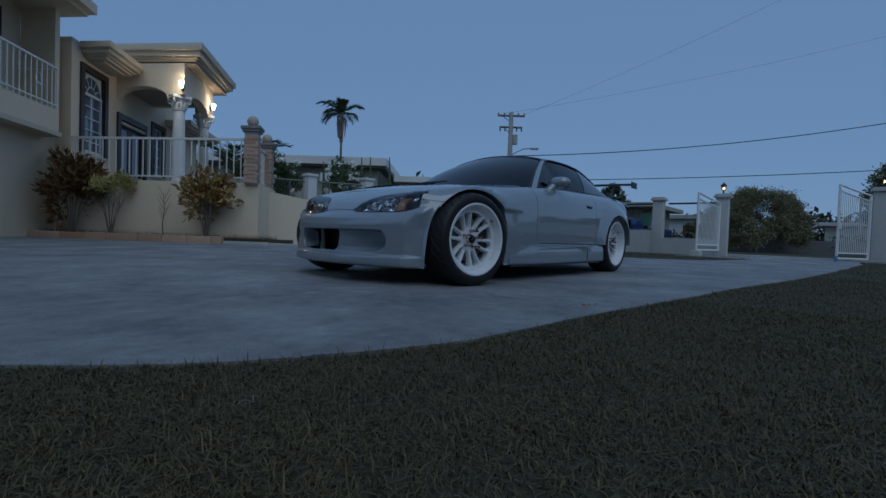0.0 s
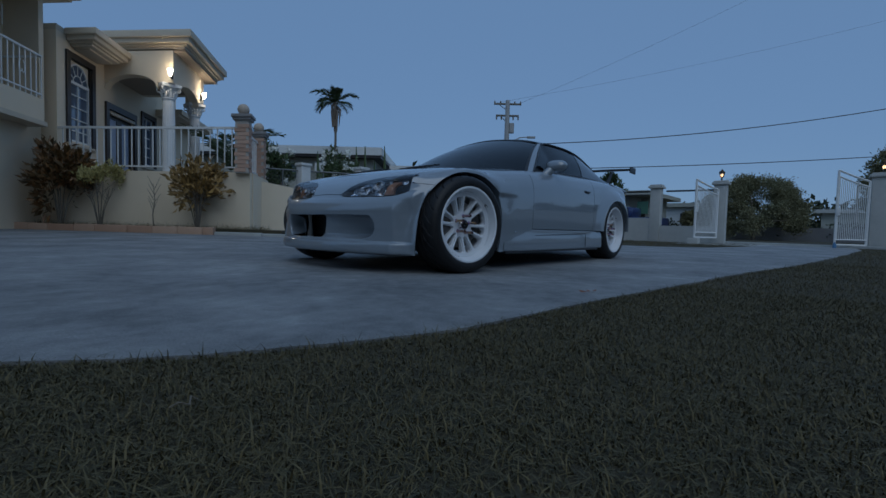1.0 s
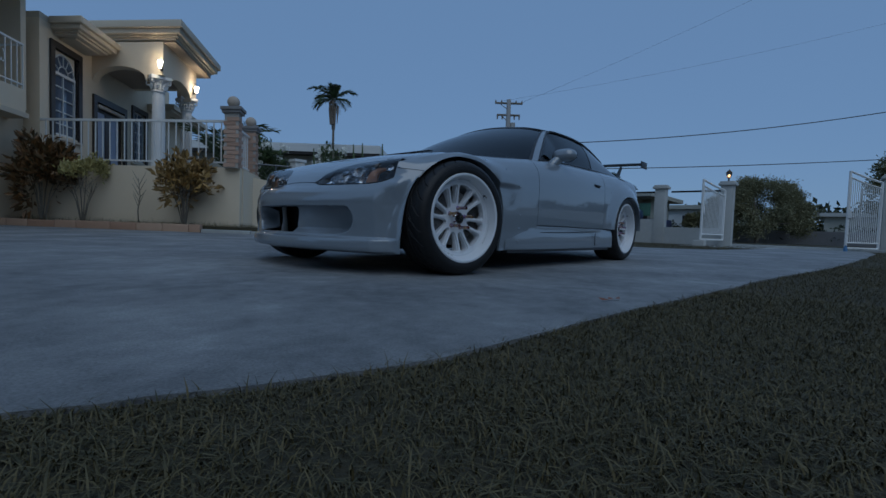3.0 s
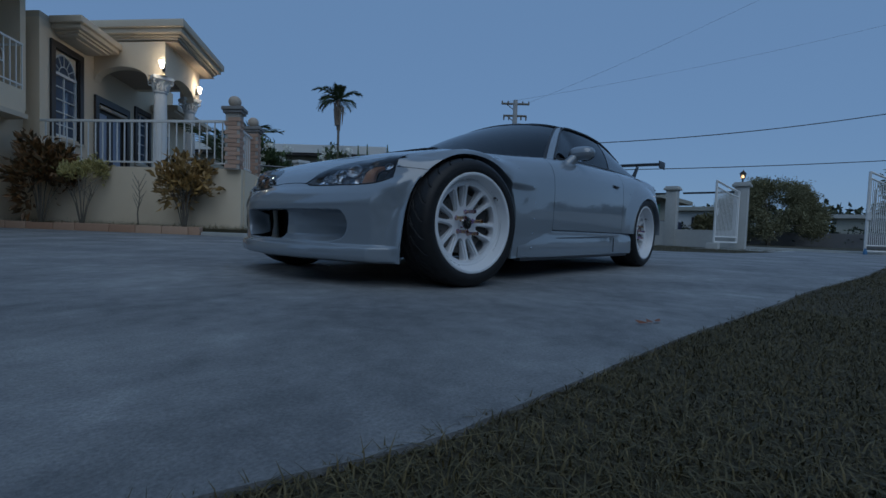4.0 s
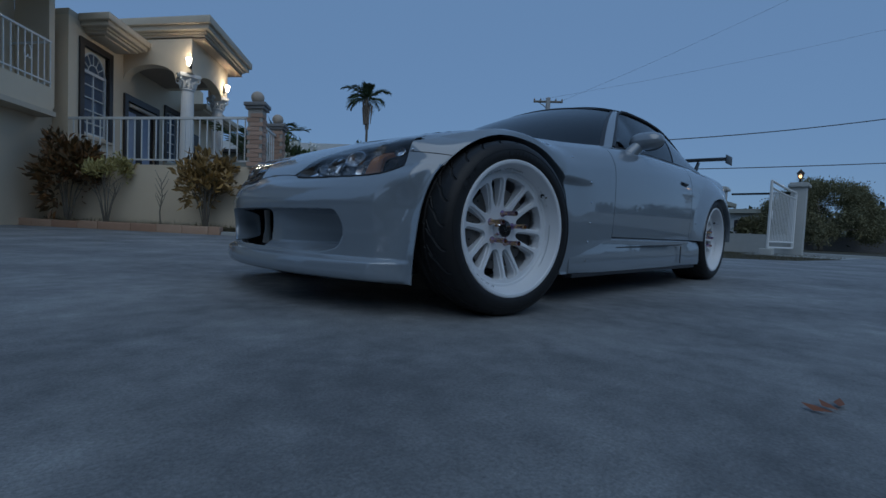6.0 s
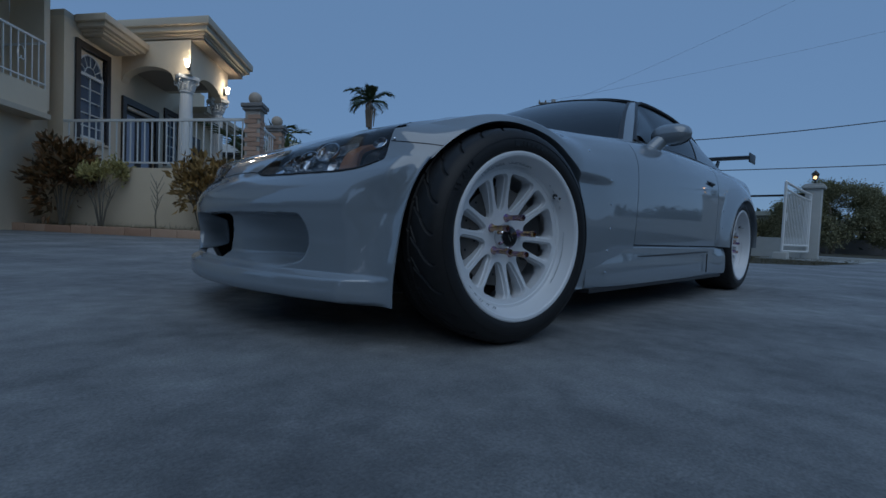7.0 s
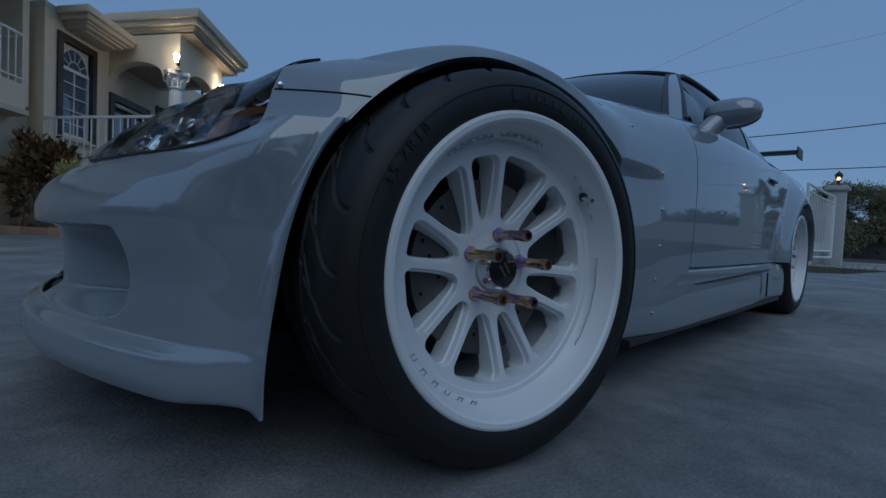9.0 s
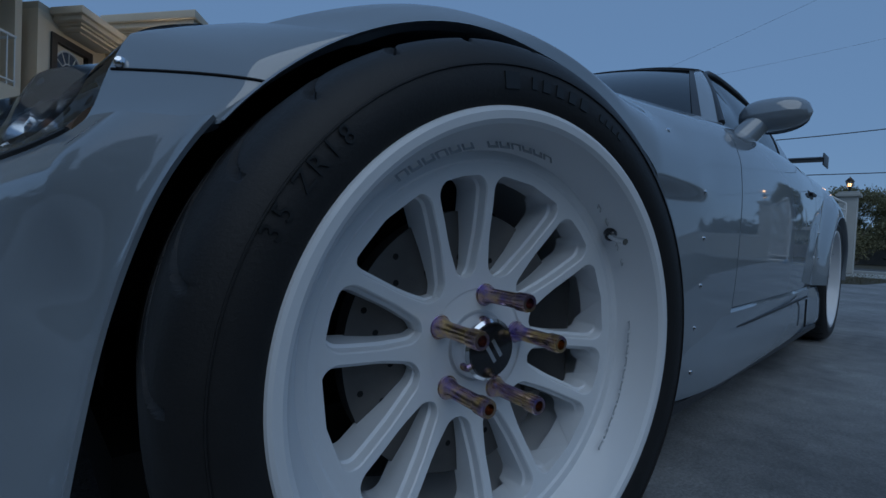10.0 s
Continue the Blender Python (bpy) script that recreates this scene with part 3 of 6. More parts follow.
def build_car():
    car = thing("sports_car", (0, 0, 0), "grey two-seat sports coupe with wide riveted arches and white wheels", "car")
    # bonnet: from the shut line behind the nose to the cowl
    ys = np.linspace(-.525, .525, 43)
    front = lambda y: 2 - lamp_top(y) + .0015
    P = []
    for y in ys:
        s = section_at(y, front(y), 1.999, 4)
        x0 = s[0, 0]
        x1 = -.52 - .26 * (y / .53) ** 2
        xs = x0 + (x1 - x0) * np.linspace(0, 1, 40)
        P.append(np.stack([xs, np.full(40, y), [float(section_z(x, y)) for x in xs]], 1))
    hood = sheet("bonnet", np.array(P), paint, car, lip=.015)
    # twin dark vents on the bonnet
    for sgn in (-1, 1):
        bm = bmesh.new()
        for k in range(4):
            x = -.02 - .07 * k
            z = float(section_z(x, .27)) - .006
            add_box(bm, (x - .026, x + .012), (sgn * .27 - .13, sgn * .27 + .13), (-.004, .006), pose(0, 0, z, 0, 6, 0), .003)
        part("bonnet_vent", bm, black_satin, hood)
    # front bumper with the wide mouth
    ny, nq = 331, 150
    ys = np.linspace(-.740, .740, ny)
    P = np.zeros((ny, nq, 3))
    for i, y in enumerate(ys):
        a = abs(y)
        top = 2 - lamp_top(y) - .0015 if a < .168 else min(float(lamp_low(a)), .515) - .002 + .006 * float(smooth(.655, .67, a))
        P[i] = section_at(y, 0, top, nq)
    k = np.clip((P[..., 2] - .298) / .362, 0, .95) ** (1 / .857)
    edge = -.060 + .381 * np.sqrt(1 - k * k) ** .857 + .030 * (1 - smooth(.15, .44, P[..., 2]))
    out = smooth(.60, .740, np.abs(P[..., 1]))
    pull = lerp(out, smooth(.69, .742, np.abs(P[..., 1])), smooth(.36, .49, P[..., 2]))
    P[..., 0] = lerp(P[..., 0], edge, pull)
    P[..., 1] += np.sign(P[..., 1]) * out * (front_rim(np.degrees(np.arcsin(k))) - .740)
    P[..., 2] += .006 * out * smooth(.165, .118, P[..., 2])
    A, Z = np.abs(P[..., 1]), P[..., 2]
    low = .197 + .026 * smooth(.34, .50, A)
    high = .360 - .004 * smooth(.40, .55, A)
    ends = smooth(.486, .450, np.hypot(np.maximum(A - .400, 0), (Z - .288) * .95) + .400)
    inside = smooth(0, .012, Z - low) * smooth(0, .006, high - Z) * ends
    P[..., 0] -= inside * (.034 + .082 * smooth(.10, .36, A))
    hole = (np.abs(P[..., 1] + .185) < .245 - .02 * smooth(.34, .22, Z)) & (Z > .205) & (Z < .356)
    keep = ~(hole & np.roll(hole, -1, 0) & np.roll(hole, -1, 1))
    bumper = sheet("front_bumper", P, paint, car, lip=.004, keep=keep, sharp=50)
    bm = bmesh.new()
    add_box(bm, (.25, .492), (-.440, .064), (.195, .368))
    bm.faces.ensure_lookup_table()
    bmesh.ops.delete(bm, geom=[f for f in bm.faces if f.calc_center_median().x > .48], context="FACES")
    for v in bm.verts:
        if v.co.x > .48 and v.co.y < 0:
            v.co.x = .346
    part("air_duct", bm, liner, bumper, smooth_on=False)
    bm = bmesh.new()
    add_box(bm, (.26, .275), (-.43, .055), (.215, .362))
    for k in range(12):
        add_box(bm, (.273, .282), (-.43, .055), (.217 + k * .012, .222 + k * .012))
    part("intercooler", bm, dark_metal, bumper, smooth_on=False)
    bm = bmesh.new()                                  # pale bracket behind the mouth
    add_tube(bm, [(0.32, -0.42, .198), (0.32, -0.414, .26), (0.32, -0.418, .300), (0.32, -0.428, .360)], [.024, .017, .014, .016], 8)
    add_tube(bm, [(0.32, -0.455, .198), (0.32, -0.422, .262)], [.015, .011], 8)
    part("bracket", bm, white_plaster, bumper, "pale bracket inside the air intake")
    # headlights: a dark bowl with its lamps under a flush clear lens
    for sgn in (1, -1):
        hl = thing("headlight")
        hl.parent = car
        cols, rows = 44, 18
        L = np.zeros((cols, rows, 3))
        for i, y in enumerate(np.linspace(.170, .664, cols)):
            lo, hi = float(lamp_low(y)), 2 - lamp_top(y)
            q = section_at(y, lo, hi, rows)
            if q[-1, 2] < q[0, 2] + .004:
                q = section_at(y, lo, lo + .004, rows)
            L[i] = q
        u, v = np.meshgrid(np.linspace(0, 1, cols), np.linspace(0, 1, rows), indexing="ij")
        rim = smooth(0, .14, u) * smooth(1, .90, u) * smooth(0, .22, v) * smooth(1, .80, v)
        bowl = L - (rim * .065 + .004)[..., None] * np.array((.8, 0, .6))
        sheet("housing", bowl * (1, sgn, 1), black_satin, hl, lip=0)
        sheet("lens", L * (1, sgn, 1), lamp_glass, hl, lip=.003)

        def spot(i, j, back):
            return Vector((L[i, j] - back * np.array((.8, 0, .6))) * (1, sgn, 1))
        part_of = (bowl + .012 * np.array((.8, 0, .6)))[5:26, 2:16]
        sheet("reflector", part_of * (1, sgn, 1), lamp_silver, hl, lip=0)
        aim = Vector((.75, .3 * sgn, .6)).to_track_quat("Z", "Y").to_matrix().to_4x4()
        for i, j, r in ((8, 7, .022), (14, 8, .032), (21, 9, .036)):
            bm = bmesh.new()
            m = Matrix.Translation(spot(i, j, .034)) @ aim
            add_lathe(bm, [(0, -.026), (.010, -.024), (r * .75, -.010), (r, .006), (r * 1.08, .006), (r * 1.10, .0)], 28, m)
            refl = part("reflector", bm, lamp_silver, hl)
            bm = bmesh.new()
            add_lathe(bm, [(.012, -.022), (.014, -.010), (.009, -.002), (0, .001)], 20, m)
            part("bulb", bm, bulb_glass, refl)
        bm = bmesh.new()                              # bright facets between the lamps
        for k in range(7):
            m = Matrix.Translation(spot(6 + 2 * k, 4 + (k * 5) % 8, .030)) @ aim @ Matrix.Rotation(.6 + .8 * k, 4, "Z") @ Matrix.Rotation(.35 * (-1) ** k, 4, "X")
            add_box(bm, (-.017, .017), (-.005, .005), (-.006, .008), m, .002)
        part("bright_trim", bm, chrome, hl)
        sheet("turn_signal", (bowl + .022 * np.array((.8, 0, .6)))[26:33, 4:15] * (1, sgn, 1), amber, hl, lip=.012, label="orange turn signal")
        bm = bmesh.new()
        m = Matrix.Translation(spot(37, 10, .026)) @ aim
        add_lathe(bm, [(0, -.012), (.012, -.008), (.020, .004), (.022, .003)], 20, m)
        part("reflector", bm, lamp_silver, hl)
        bm = bmesh.new()                              # dark gasket along the lower edge
        add_tube(bm, [Vector(p * (1, sgn, 1)) for p in L[1:-1, 0] + np.array((.0015, 0, .0005))], .0030, 6)
        part("gasket", bm, black_satin, hl)
    # front wings
    n, s0 = 260, .14
    s = np.linspace(0, 1, n)
    q = np.clip(s / s0, 0, 1)
    back = np.clip((s - s0) / (.62 - s0), 0, 1)
    phi = np.where(s < s0, lerp(radians(33.6), radians(56), q), np.where(s < .62, lerp(radians(56), radians(150), back), lerp(radians(150), radians(180), np.clip((s - .62) / .2, 0, 1))))
    ix, iz = arch(phi)
    iz = np.where(s > .82, lerp(.298, .128, (s - .82) / .18), iz)
    xg = -.846
    rim = [(k / 8, lerp(.357, .245, k / 8), .667, float(section_z(lerp(.357, .245, k / 8), .665)) + .001) for k in range(9)]
    lens_x, lens_y, lens_z = (spline([(v[0], v[k]) for v in rim]) for k in (1, 2, 3))
    ox = np.where(s < s0, lens_x(q), np.where(s < .62, lerp(.240, xg, back), xg))
    oz = np.where(s < s0, lens_z(q), np.where(s < .62, shoulder(ox), lerp(float(shoulder(xg)), .128, np.clip((s - .62) / .38, 0, 1))))
    T = np.linspace(0, 1, 60) ** 1.15
    X = ix[:, None] * (1 - T) + ox[:, None] * T
    Zz = iz[:, None] * (1 - T) + oz[:, None] * T
    Zz = np.minimum(Zz, shoulder(X) + .02 * smooth(.2, .4, X))
    Y = body_y(X, Zz)
    off = np.where(s < s0, lens_y(q) - Y[:, -1], (float(lens_y(1)) - Y[np.argmax(s >= s0), -1]) * (1 - smooth(s0, .36, s)))
    plain = Y[:, :1] + (np.where(s < s0, lens_y(q), Y[:, -1] + off) - Y[:, 0])[:, None] * T ** 1.25
    Y = lerp(Y + off[:, None] * T ** 1.3, plain, (1 - smooth(s0, .30, s))[:, None])
    G = np.stack([X, Y, Zz], 2)
    up = (s >= s0) & (s <= .62)
    rows = []
    for t in np.linspace(0, 1, 9)[1:]:
        yy = lerp(G[:, -1, 1], .531, t)
        xx = G[:, -1, 0] + (np.array([lamp_top(min(v, .672)) for v in yy]) - .004 - .240) * (1 - smooth(s0, .36, s)) * smooth(0, .1, t)
        R = np.stack([xx, yy, [float(section_z(a, b)) for a, b in zip(xx, yy)]], 1)
        R[:, 2] = lerp(G[:, -1, 2], R[:, 2], smooth(0, .4, t))
        R[~up] = G[~up, -1]
        rows.append(R)
    F = np.concatenate([G, np.stack(rows, 1)], 1)
    keep = np.ones(F.shape[:2], bool)
    keep[:, 59:] = up[:, None]
    keep[np.argmax(~up & (s > .5)) - 1, 59:] = False
    both("front_wing", F, paint, car, lip=.014, keep=keep)
    # seam between the wide arch and the wing tip
    for sgn in (1, -1):
        bm = bmesh.new()
        k0 = int(s0 * .38 * n)
        add_tube(bm, [Vector(p * (1, sgn, 1)) for p in F[k0, 0:59:2]], .0014, 6)
        part("wing_seam", bm, groove, car)
    # rolled arch lips
    for wx, rx, rz, a0, a1, sq in ((*ARCHES[0], 34, 180, SQUARE[0]), (*ARCHES[1], 0, 180, SQUARE[1])):
        ph = np.radians(np.linspace(a0, a1, 60))
        x, z = arch(ph, wx, rx, rz, sq)
        y = body_y(x, z)
        C = np.stack([np.stack([wx + (x - wx) * k, y + d, .298 + (z - .298) * k], 1) for k, d in ((1.004, .001), (1.0, .003), (.996, -.001), (.994, -.010), (.997, -.045))], 1)
        both("arch_lip", C, paint, car, lip=0)
        ph = np.radians(np.linspace(0, 180, 50))
        x, z = arch(ph, wx, rx * 1.02, rz * 1.02, sq)
        C = np.stack([np.stack([x, np.full(50, d), z], 1) for d in (.71, .60, .45)], 1)
        both("wheel_liner", C, liner, car, lip=0)
        C = np.stack([np.stack([wx + (x - wx) * k, np.full(50, .45), .298 + (z - .298) * k], 1) for k in (1, .02)], 1)
        both("wheel_liner", C, liner, car, lip=0)
    # doors
    def side_panel(xs, zl, zu, nt, inner=None):
        P = []
        for x in xs:
            z = np.linspace(zl(x), zu(x), nt)
            c = np.stack([np.full(nt, x), body_y(np.full(nt, x), z), z], 1)
            if inner:
                yy = np.linspace(c[-1, 1], inner, 5)[1:]
                c = np.vstack([c, np.stack([np.full(4, x), yy, c[-1, 2] + .006 * np.arange(1, 5) / 4], 1)])
            P.append(c)
        return np.array(P)
    for sgn in (1, -1):
        P = side_panel(np.linspace(-.852, -2.095, 40), lambda x: .302, shoulder, 26, .715)
        door = sheet("door", P * (1, sgn, 1), paint, car, lip=.016)
        bm = bmesh.new()
        y = float(body_y(-1.90, .665))
        add_box(bm, (-1.96, -1.84), (y - .010, y + .003), (.653, .680), None, .004)
        add_box(bm, (-1.955, -1.865), (y + .003, y + .014), (.662, .675), None, .004)
        if sgn < 0:
            bmesh.ops.scale(bm, vec=(1, -1, 1), verts=bm.verts)
        part("door_handle", bm, black_satin, door)
    # rear quarters
    s = np.linspace(0, 1, n)
    phi = np.radians(lerp(0, 180, s))
    ix, iz = arch(phi, *ARCHES[1], 1.0)
    ox = np.where(s < .3, -2.102, np.where(s < .72, lerp(-2.102, -3.5, (s - .3) / .42), -3.5))
    oz = np.where(s < .3, lerp(.302, float(shoulder(-2.102)), s / .3), np.where(s < .72, shoulder(ox), lerp(float(shoulder(-3.5)), .302, (s - .72) / .28)))
    X = ix[:, None] * (1 - T) + ox[:, None] * T
    Zz = np.minimum(iz[:, None] * (1 - T) + oz[:, None] * T, shoulder(X))
    G = np.stack([X, body_y(X, Zz), Zz], 2)
    up = (s >= .3) & (s <= .72)
    rows = []
    for t in np.linspace(0, 1, 5)[1:]:
        yy = lerp(G[:, -1, 1], .66, t)
        R = np.stack([G[:, -1, 0], yy, lerp(G[:, -1, 2], top_z(G[:, -1, 0], yy), t)], 1)
        R[~up] = G[~up, -1]
        rows.append(R)
    F = np.concatenate([G, np.stack(rows, 1)], 1)
    keep = np.ones(F.shape[:2], bool)
    keep[:, 59:] = up[:, None]
    keep[np.argmax(~up & (s > .5)) - 1, 59:] = False
    both("rear_quarter", F, paint, car, lip=.014, keep=keep)
    # boot lid and rear bumper
    xs, ys = np.linspace(-2.5, -3.56, 24), np.linspace(-.656, .656, 25)
    boot = np.array([[(x, y, float(top_z(x, y))) for y in ys] for x in xs])
    sheet("boot_lid", boot, paint, car)
    ys = np.linspace(-.58, .58, 41)
    rear = np.array([[(-3.505 - .13 * (1 - (abs(y) / .58) ** 3) * (1 - .5 * abs(q - .5)), y * (1 - .06 * q), lerp(.22, .77, q)) for q in np.linspace(0, 1, 14)] for y in ys])
    sheet("rear_bumper", rear, paint, car)
    # side skirts
    for sgn in (1, -1):
        xs = np.r_[np.linspace(-.50, -.80, 16), np.linspace(-.82, -2.30, 40)]
        P = []
        for x in xs:
            top = .2985
            b = float(body_y(x, .25))
            out = -.006 + .015 * smooth(-.50, -.80, x) + .016 * smooth(-2.0, -2.29, x)
            col = [(b - .02, .128), (b + out - .004, .132), (b + out, .146), (b + out, .19), (b + out - .001, .236), (b + out - .006, .262), (b + out * .35, top - .010), (b - .004, top)]
            P.append([(x, sgn * yy, z) for yy, z in col])
        skirt = sheet("side_skirt", np.array(P), paint, car, lip=.006, sharp=30)
        bm = bmesh.new()
        y = float(body_y(-1.3, .25)) + .0095
        add_box(bm, (-1.88, -.90), (y - .006, y), (-.0032, .0032), Matrix.Translation((0, 0, .249)) @ Matrix.Translation((-.88, 0, 0)) @ Matrix.Rotation(radians(1.2), 4, "Y") @ Matrix.Translation((.88, 0, 0)))
        add_box(bm, (-1.8805, -1.878), (y - .008, y - .0015), (.15, .258))
        add_box(bm, (-2.2, -.50), (y - .06, y - .012), (.114, .130))
        if sgn < 0:
            bmesh.ops.scale(bm, vec=(1, -1, 1), verts=bm.verts)
        part("skirt_slit", bm, black_satin, skirt, smooth_on=False)
    # rivets along the wide arches
    spots = [(-.60, .545), (-.615, .455), (-.62, .361), (-.62, .275), (-.46, .640), (-.60, .19), (.31, .57), (-1.05, .16), (-1.35, .165), (-2.2, .42), (-2.22, .53), (-2.27, .64)]
    for x, z in spots:
        for sgn in (1, -1):
            bm = bmesh.new()
            z = min(z, float(shoulder(x)) - .004)
            y = float(body_y(x, z)) + (.017 if z < .26 else 0)
            add_lathe(bm, [(.0052, -.002), (.0050, .0012), (.0030, .0026), (0, .003)], 12, Matrix.Translation((x, sgn * y, z)) @ Matrix.Rotation(radians(-90 * sgn), 4, "X"))
            part("rivet", bm, chrome, car)
    # windscreen, pillars, hardtop
    base = lambda v: np.array((-.55 - .435 * v * v, .757 * v, float(section_z(-.55 - .435 * v * v, .757 * v)) if abs(v) < .8 else lerp(float(section_z(-.83, .606)), .772, (abs(v) - .8) / .2)))
    head = lambda v: np.array((-1.42 - .05 * v * v, .548 * v, 1.166 - .072 * v * v))
    def screen(v, t, bulge=.025):
        p = lerp(base(v), head(v), t)
        return p + np.array((.012, 0, .02)) * bulge / .025 * math.sin(math.pi * t)
    vs = np.linspace(-.958, .958, 31)
    sheet("windscreen", np.array([[screen(v, t) for t in np.linspace(0.0, .99, 14)] for v in vs]), tint_glass, car, lip=.006)
    for sgn in (1, -1):
        v = np.linspace(.966, 1.02, 5) * sgn
        P = np.array([[screen(a, t) + np.array((0, 0, .006 * (1 - ((abs(a) - .993) / .030) ** 2))) for t in np.linspace(-.02, 1.0, 14)] for a in v])
        sheet("windscreen_pillar", P, paint, car, lip=.03)
        edge = np.array([[screen(a, t) + np.array((0, 0, .004)) for t in np.linspace(0, 1, 14)] for a in np.array((.948, .970)) * sgn])
        sheet("screen_seal", edge, black_satin, car, lip=.004)
    top = [[screen(v, t) + np.array((0, 0, .004)) for t in (.965, 1.0)] for v in np.linspace(-1, 1, 31)]
    sheet("screen_header", np.array(top), black_satin, car, lip=.01)
    # hardtop
    half = spline([(-1.43, .556), (-1.7, .566), (-2.0, .568), (-2.4, .566), (-2.7, .58), (-3.0, .60)])
    side = spline([(-1.43, 1.093), (-1.6, 1.107), (-1.85, 1.11), (-2.1, 1.098), (-2.3, 1.066), (-2.5, 1.012), (-2.75, .918), (-3.0, .845)])
    mid = spline([(-1.43, 1.164), (-1.6, 1.182), (-1.9, 1.186), (-2.2, 1.155), (-2.45, 1.088), (-2.7, .985), (-3.0, .868)])
    xs = np.linspace(-1.45, -3.0, 40)
    P = []
    for x in xs:
        h, zs, zm = float(half(x)), float(side(x)), float(mid(x))
        u = np.linspace(-1, 1, 33)
        P.append(np.stack([np.full(33, x), h * np.sign(u) * np.abs(u) ** .92, zs + (zm - zs) * (1 - np.abs(u) ** 2.6)], 1))
    sheet("hardtop", np.array(P), hardtop_black, car, lip=.02)
    # sails behind the side glass, and the side glass
    belt = lambda x: np.array((x, .728 - .04 * smooth(-1.6, -2.8, x), float(shoulder(x)) + .008))
    def rail(x):
        if x > -1.47:
            t = (x + .985) / -.485
            p = screen(1.02, t)
            return np.array((x, p[1], p[2] - .008))
        return np.array((x, float(half(x)) + .004, float(side(x)) - .006))
    for sgn in (1, -1):
        def fill(x0, x1, mat, nm, lean=0.0, inset=0.0, lip=.01):
            xs = np.linspace(x0, x1, 24)
            P = []
            for x in xs:
                P.append([lerp(belt(x), rail(x - lean), t) + np.array((0, .022 * math.sin(math.pi * t) - inset, 0)) for t in np.linspace(0, 1, 12)])
            return sheet(nm, np.array(P) * (1, sgn, 1), mat, car, lip=lip)
        fill(-1.06, -2.07, tint_glass, "side_window", .03, .004, .004)
        fill(-2.07, -2.92, hardtop_black, "hardtop_side", .03)
        bm = bmesh.new()
        add_tube(bm, [Vector(rail(x) * (1, sgn, 1)) + Vector((0, sgn * .004, 0)) for x in np.linspace(-1.0, -2.6, 26)], .009, 8)
        part("window_seal", bm, black_satin, car)
        bm = bmesh.new()
        add_tube(bm, [Vector(belt(x) * (1, sgn, 1)) + Vector((0, sgn * .006, .002)) for x in np.linspace(-1.02, -2.5, 16)], .007, 8)
        part("window_seal", bm, black_satin, car)
        bm = bmesh.new()
        tri = [Vector(lerp(belt(-1.00), rail(-1.0), .0) * (1, sgn, 1)), Vector(belt(-1.12) * (1, sgn, 1)), Vector(rail(-1.13) * (1, sgn, 1))]
        vv = [bm.verts.new(p + Vector((0, sgn * o, 0))) for o in (.012, -.01) for p in tri]
        for q in ((0, 1, 2), (5, 4, 3), (0, 3, 4, 1), (1, 4, 5, 2), (2, 5, 3, 0)):
            bm.faces.new([vv[i] for i in q])
        part("mirror_sail", bm, black_satin, car, smooth_on=False)
        # door mirror
        mir = thing("door_mirror", (-1.27, sgn * .808, .850))
        mir.parent = car
        mir.matrix_basis = mir.matrix_basis @ Matrix.Scale(1.13, 4)
        P = []
        for i in range(25):
            t = i / 24
            yy = lerp(-.080, .080, t)
            w = max(1 - abs(2 * t - 1) ** 3.0, 0) ** .5
            ring = []
            for k in range(24):
                a = 2 * math.pi * k / 24
                cx, cz = math.cos(a), math.sin(a)
                rx = (.058 if cx > 0 else .036) * w
                rz = (.050 if cz > 0 else .040) * w * (1 - .12 * t)
                ring.append((rx * np.sign(cx) * abs(cx) ** .85 - .02 * t, sgn * (yy + .02), rz * np.sign(cz) * abs(cz) ** .8 - .012 + .008 * t))
            ring.append(ring[0])
            P.append(ring)
        sheet("shell", np.array(P), paint, mir, lip=0, mid=np.zeros(3))
        bm = bmesh.new()
        add_tube(bm, [Vector((.012, sgn * -.012, -.028)), Vector((.040, sgn * -.040, -.072)), Vector((.066, sgn * -.070, -.128))], [.030, .034, .044], 14)
        bmesh.ops.scale(bm, vec=(1.2, 1, 1), verts=bm.verts)
        part("foot", bm, paint, mir)
        bm = bmesh.new()
        add_lathe(bm, [(0, 0), (.9, 0), (1, -.004)], 28, Matrix.Translation((-.046, sgn * .02, -.012)) @ Matrix.Rotation(radians(-90), 4, "Y") @ Matrix.Diagonal((.036, .072, 1, 1)))
        part("mirror_glass", bm, mirror_mat, mir)
    # high rear wing
    prof = [(.125, .0), (.11, .012), (.06, .020), (0, .018), (-.07, .012), (-.125, .022), (-.125, .018), (-.07, .003), (0, -.004), (.07, -.006), (.12, -.006)]
    P = []
    for y in np.linspace(-.66, .66, 25):
        a = 1 - (abs(y) / .66) ** 2
        P.append([(-3.70 + px, y, 1.085 + pz + .012 * a) for px, pz in prof + prof[:1]])
    wing = sheet("wing_blade", np.array(P), black_satin, car, lip=0, mid=np.array((-3.7, 0, 1.10)))
    for sgn in (1, -1):
        bm = bmesh.new()
        add_box(bm, (-3.81, -3.60), (sgn * .66 - .004, sgn * .66 + .004), (1.045, 1.125), None, .003)
        part("wing_endplate", bm, black_satin, car)
        bm = bmesh.new()
        pts = [(-3.66, 1.08), (-3.72, 1.08), (-3.52, .80), (-3.36, .80)]
        vv = [bm.verts.new((x, sgn * .40 + o, z)) for o in (.005, -.005) for x, z in pts]
        for q in ((0, 1, 2, 3), (7, 6, 5, 4), (0, 4, 5, 1), (1, 5, 6, 2), (2, 6, 7, 3), (3, 7, 4, 0)):
            bm.faces.new([vv[i] for i in q])
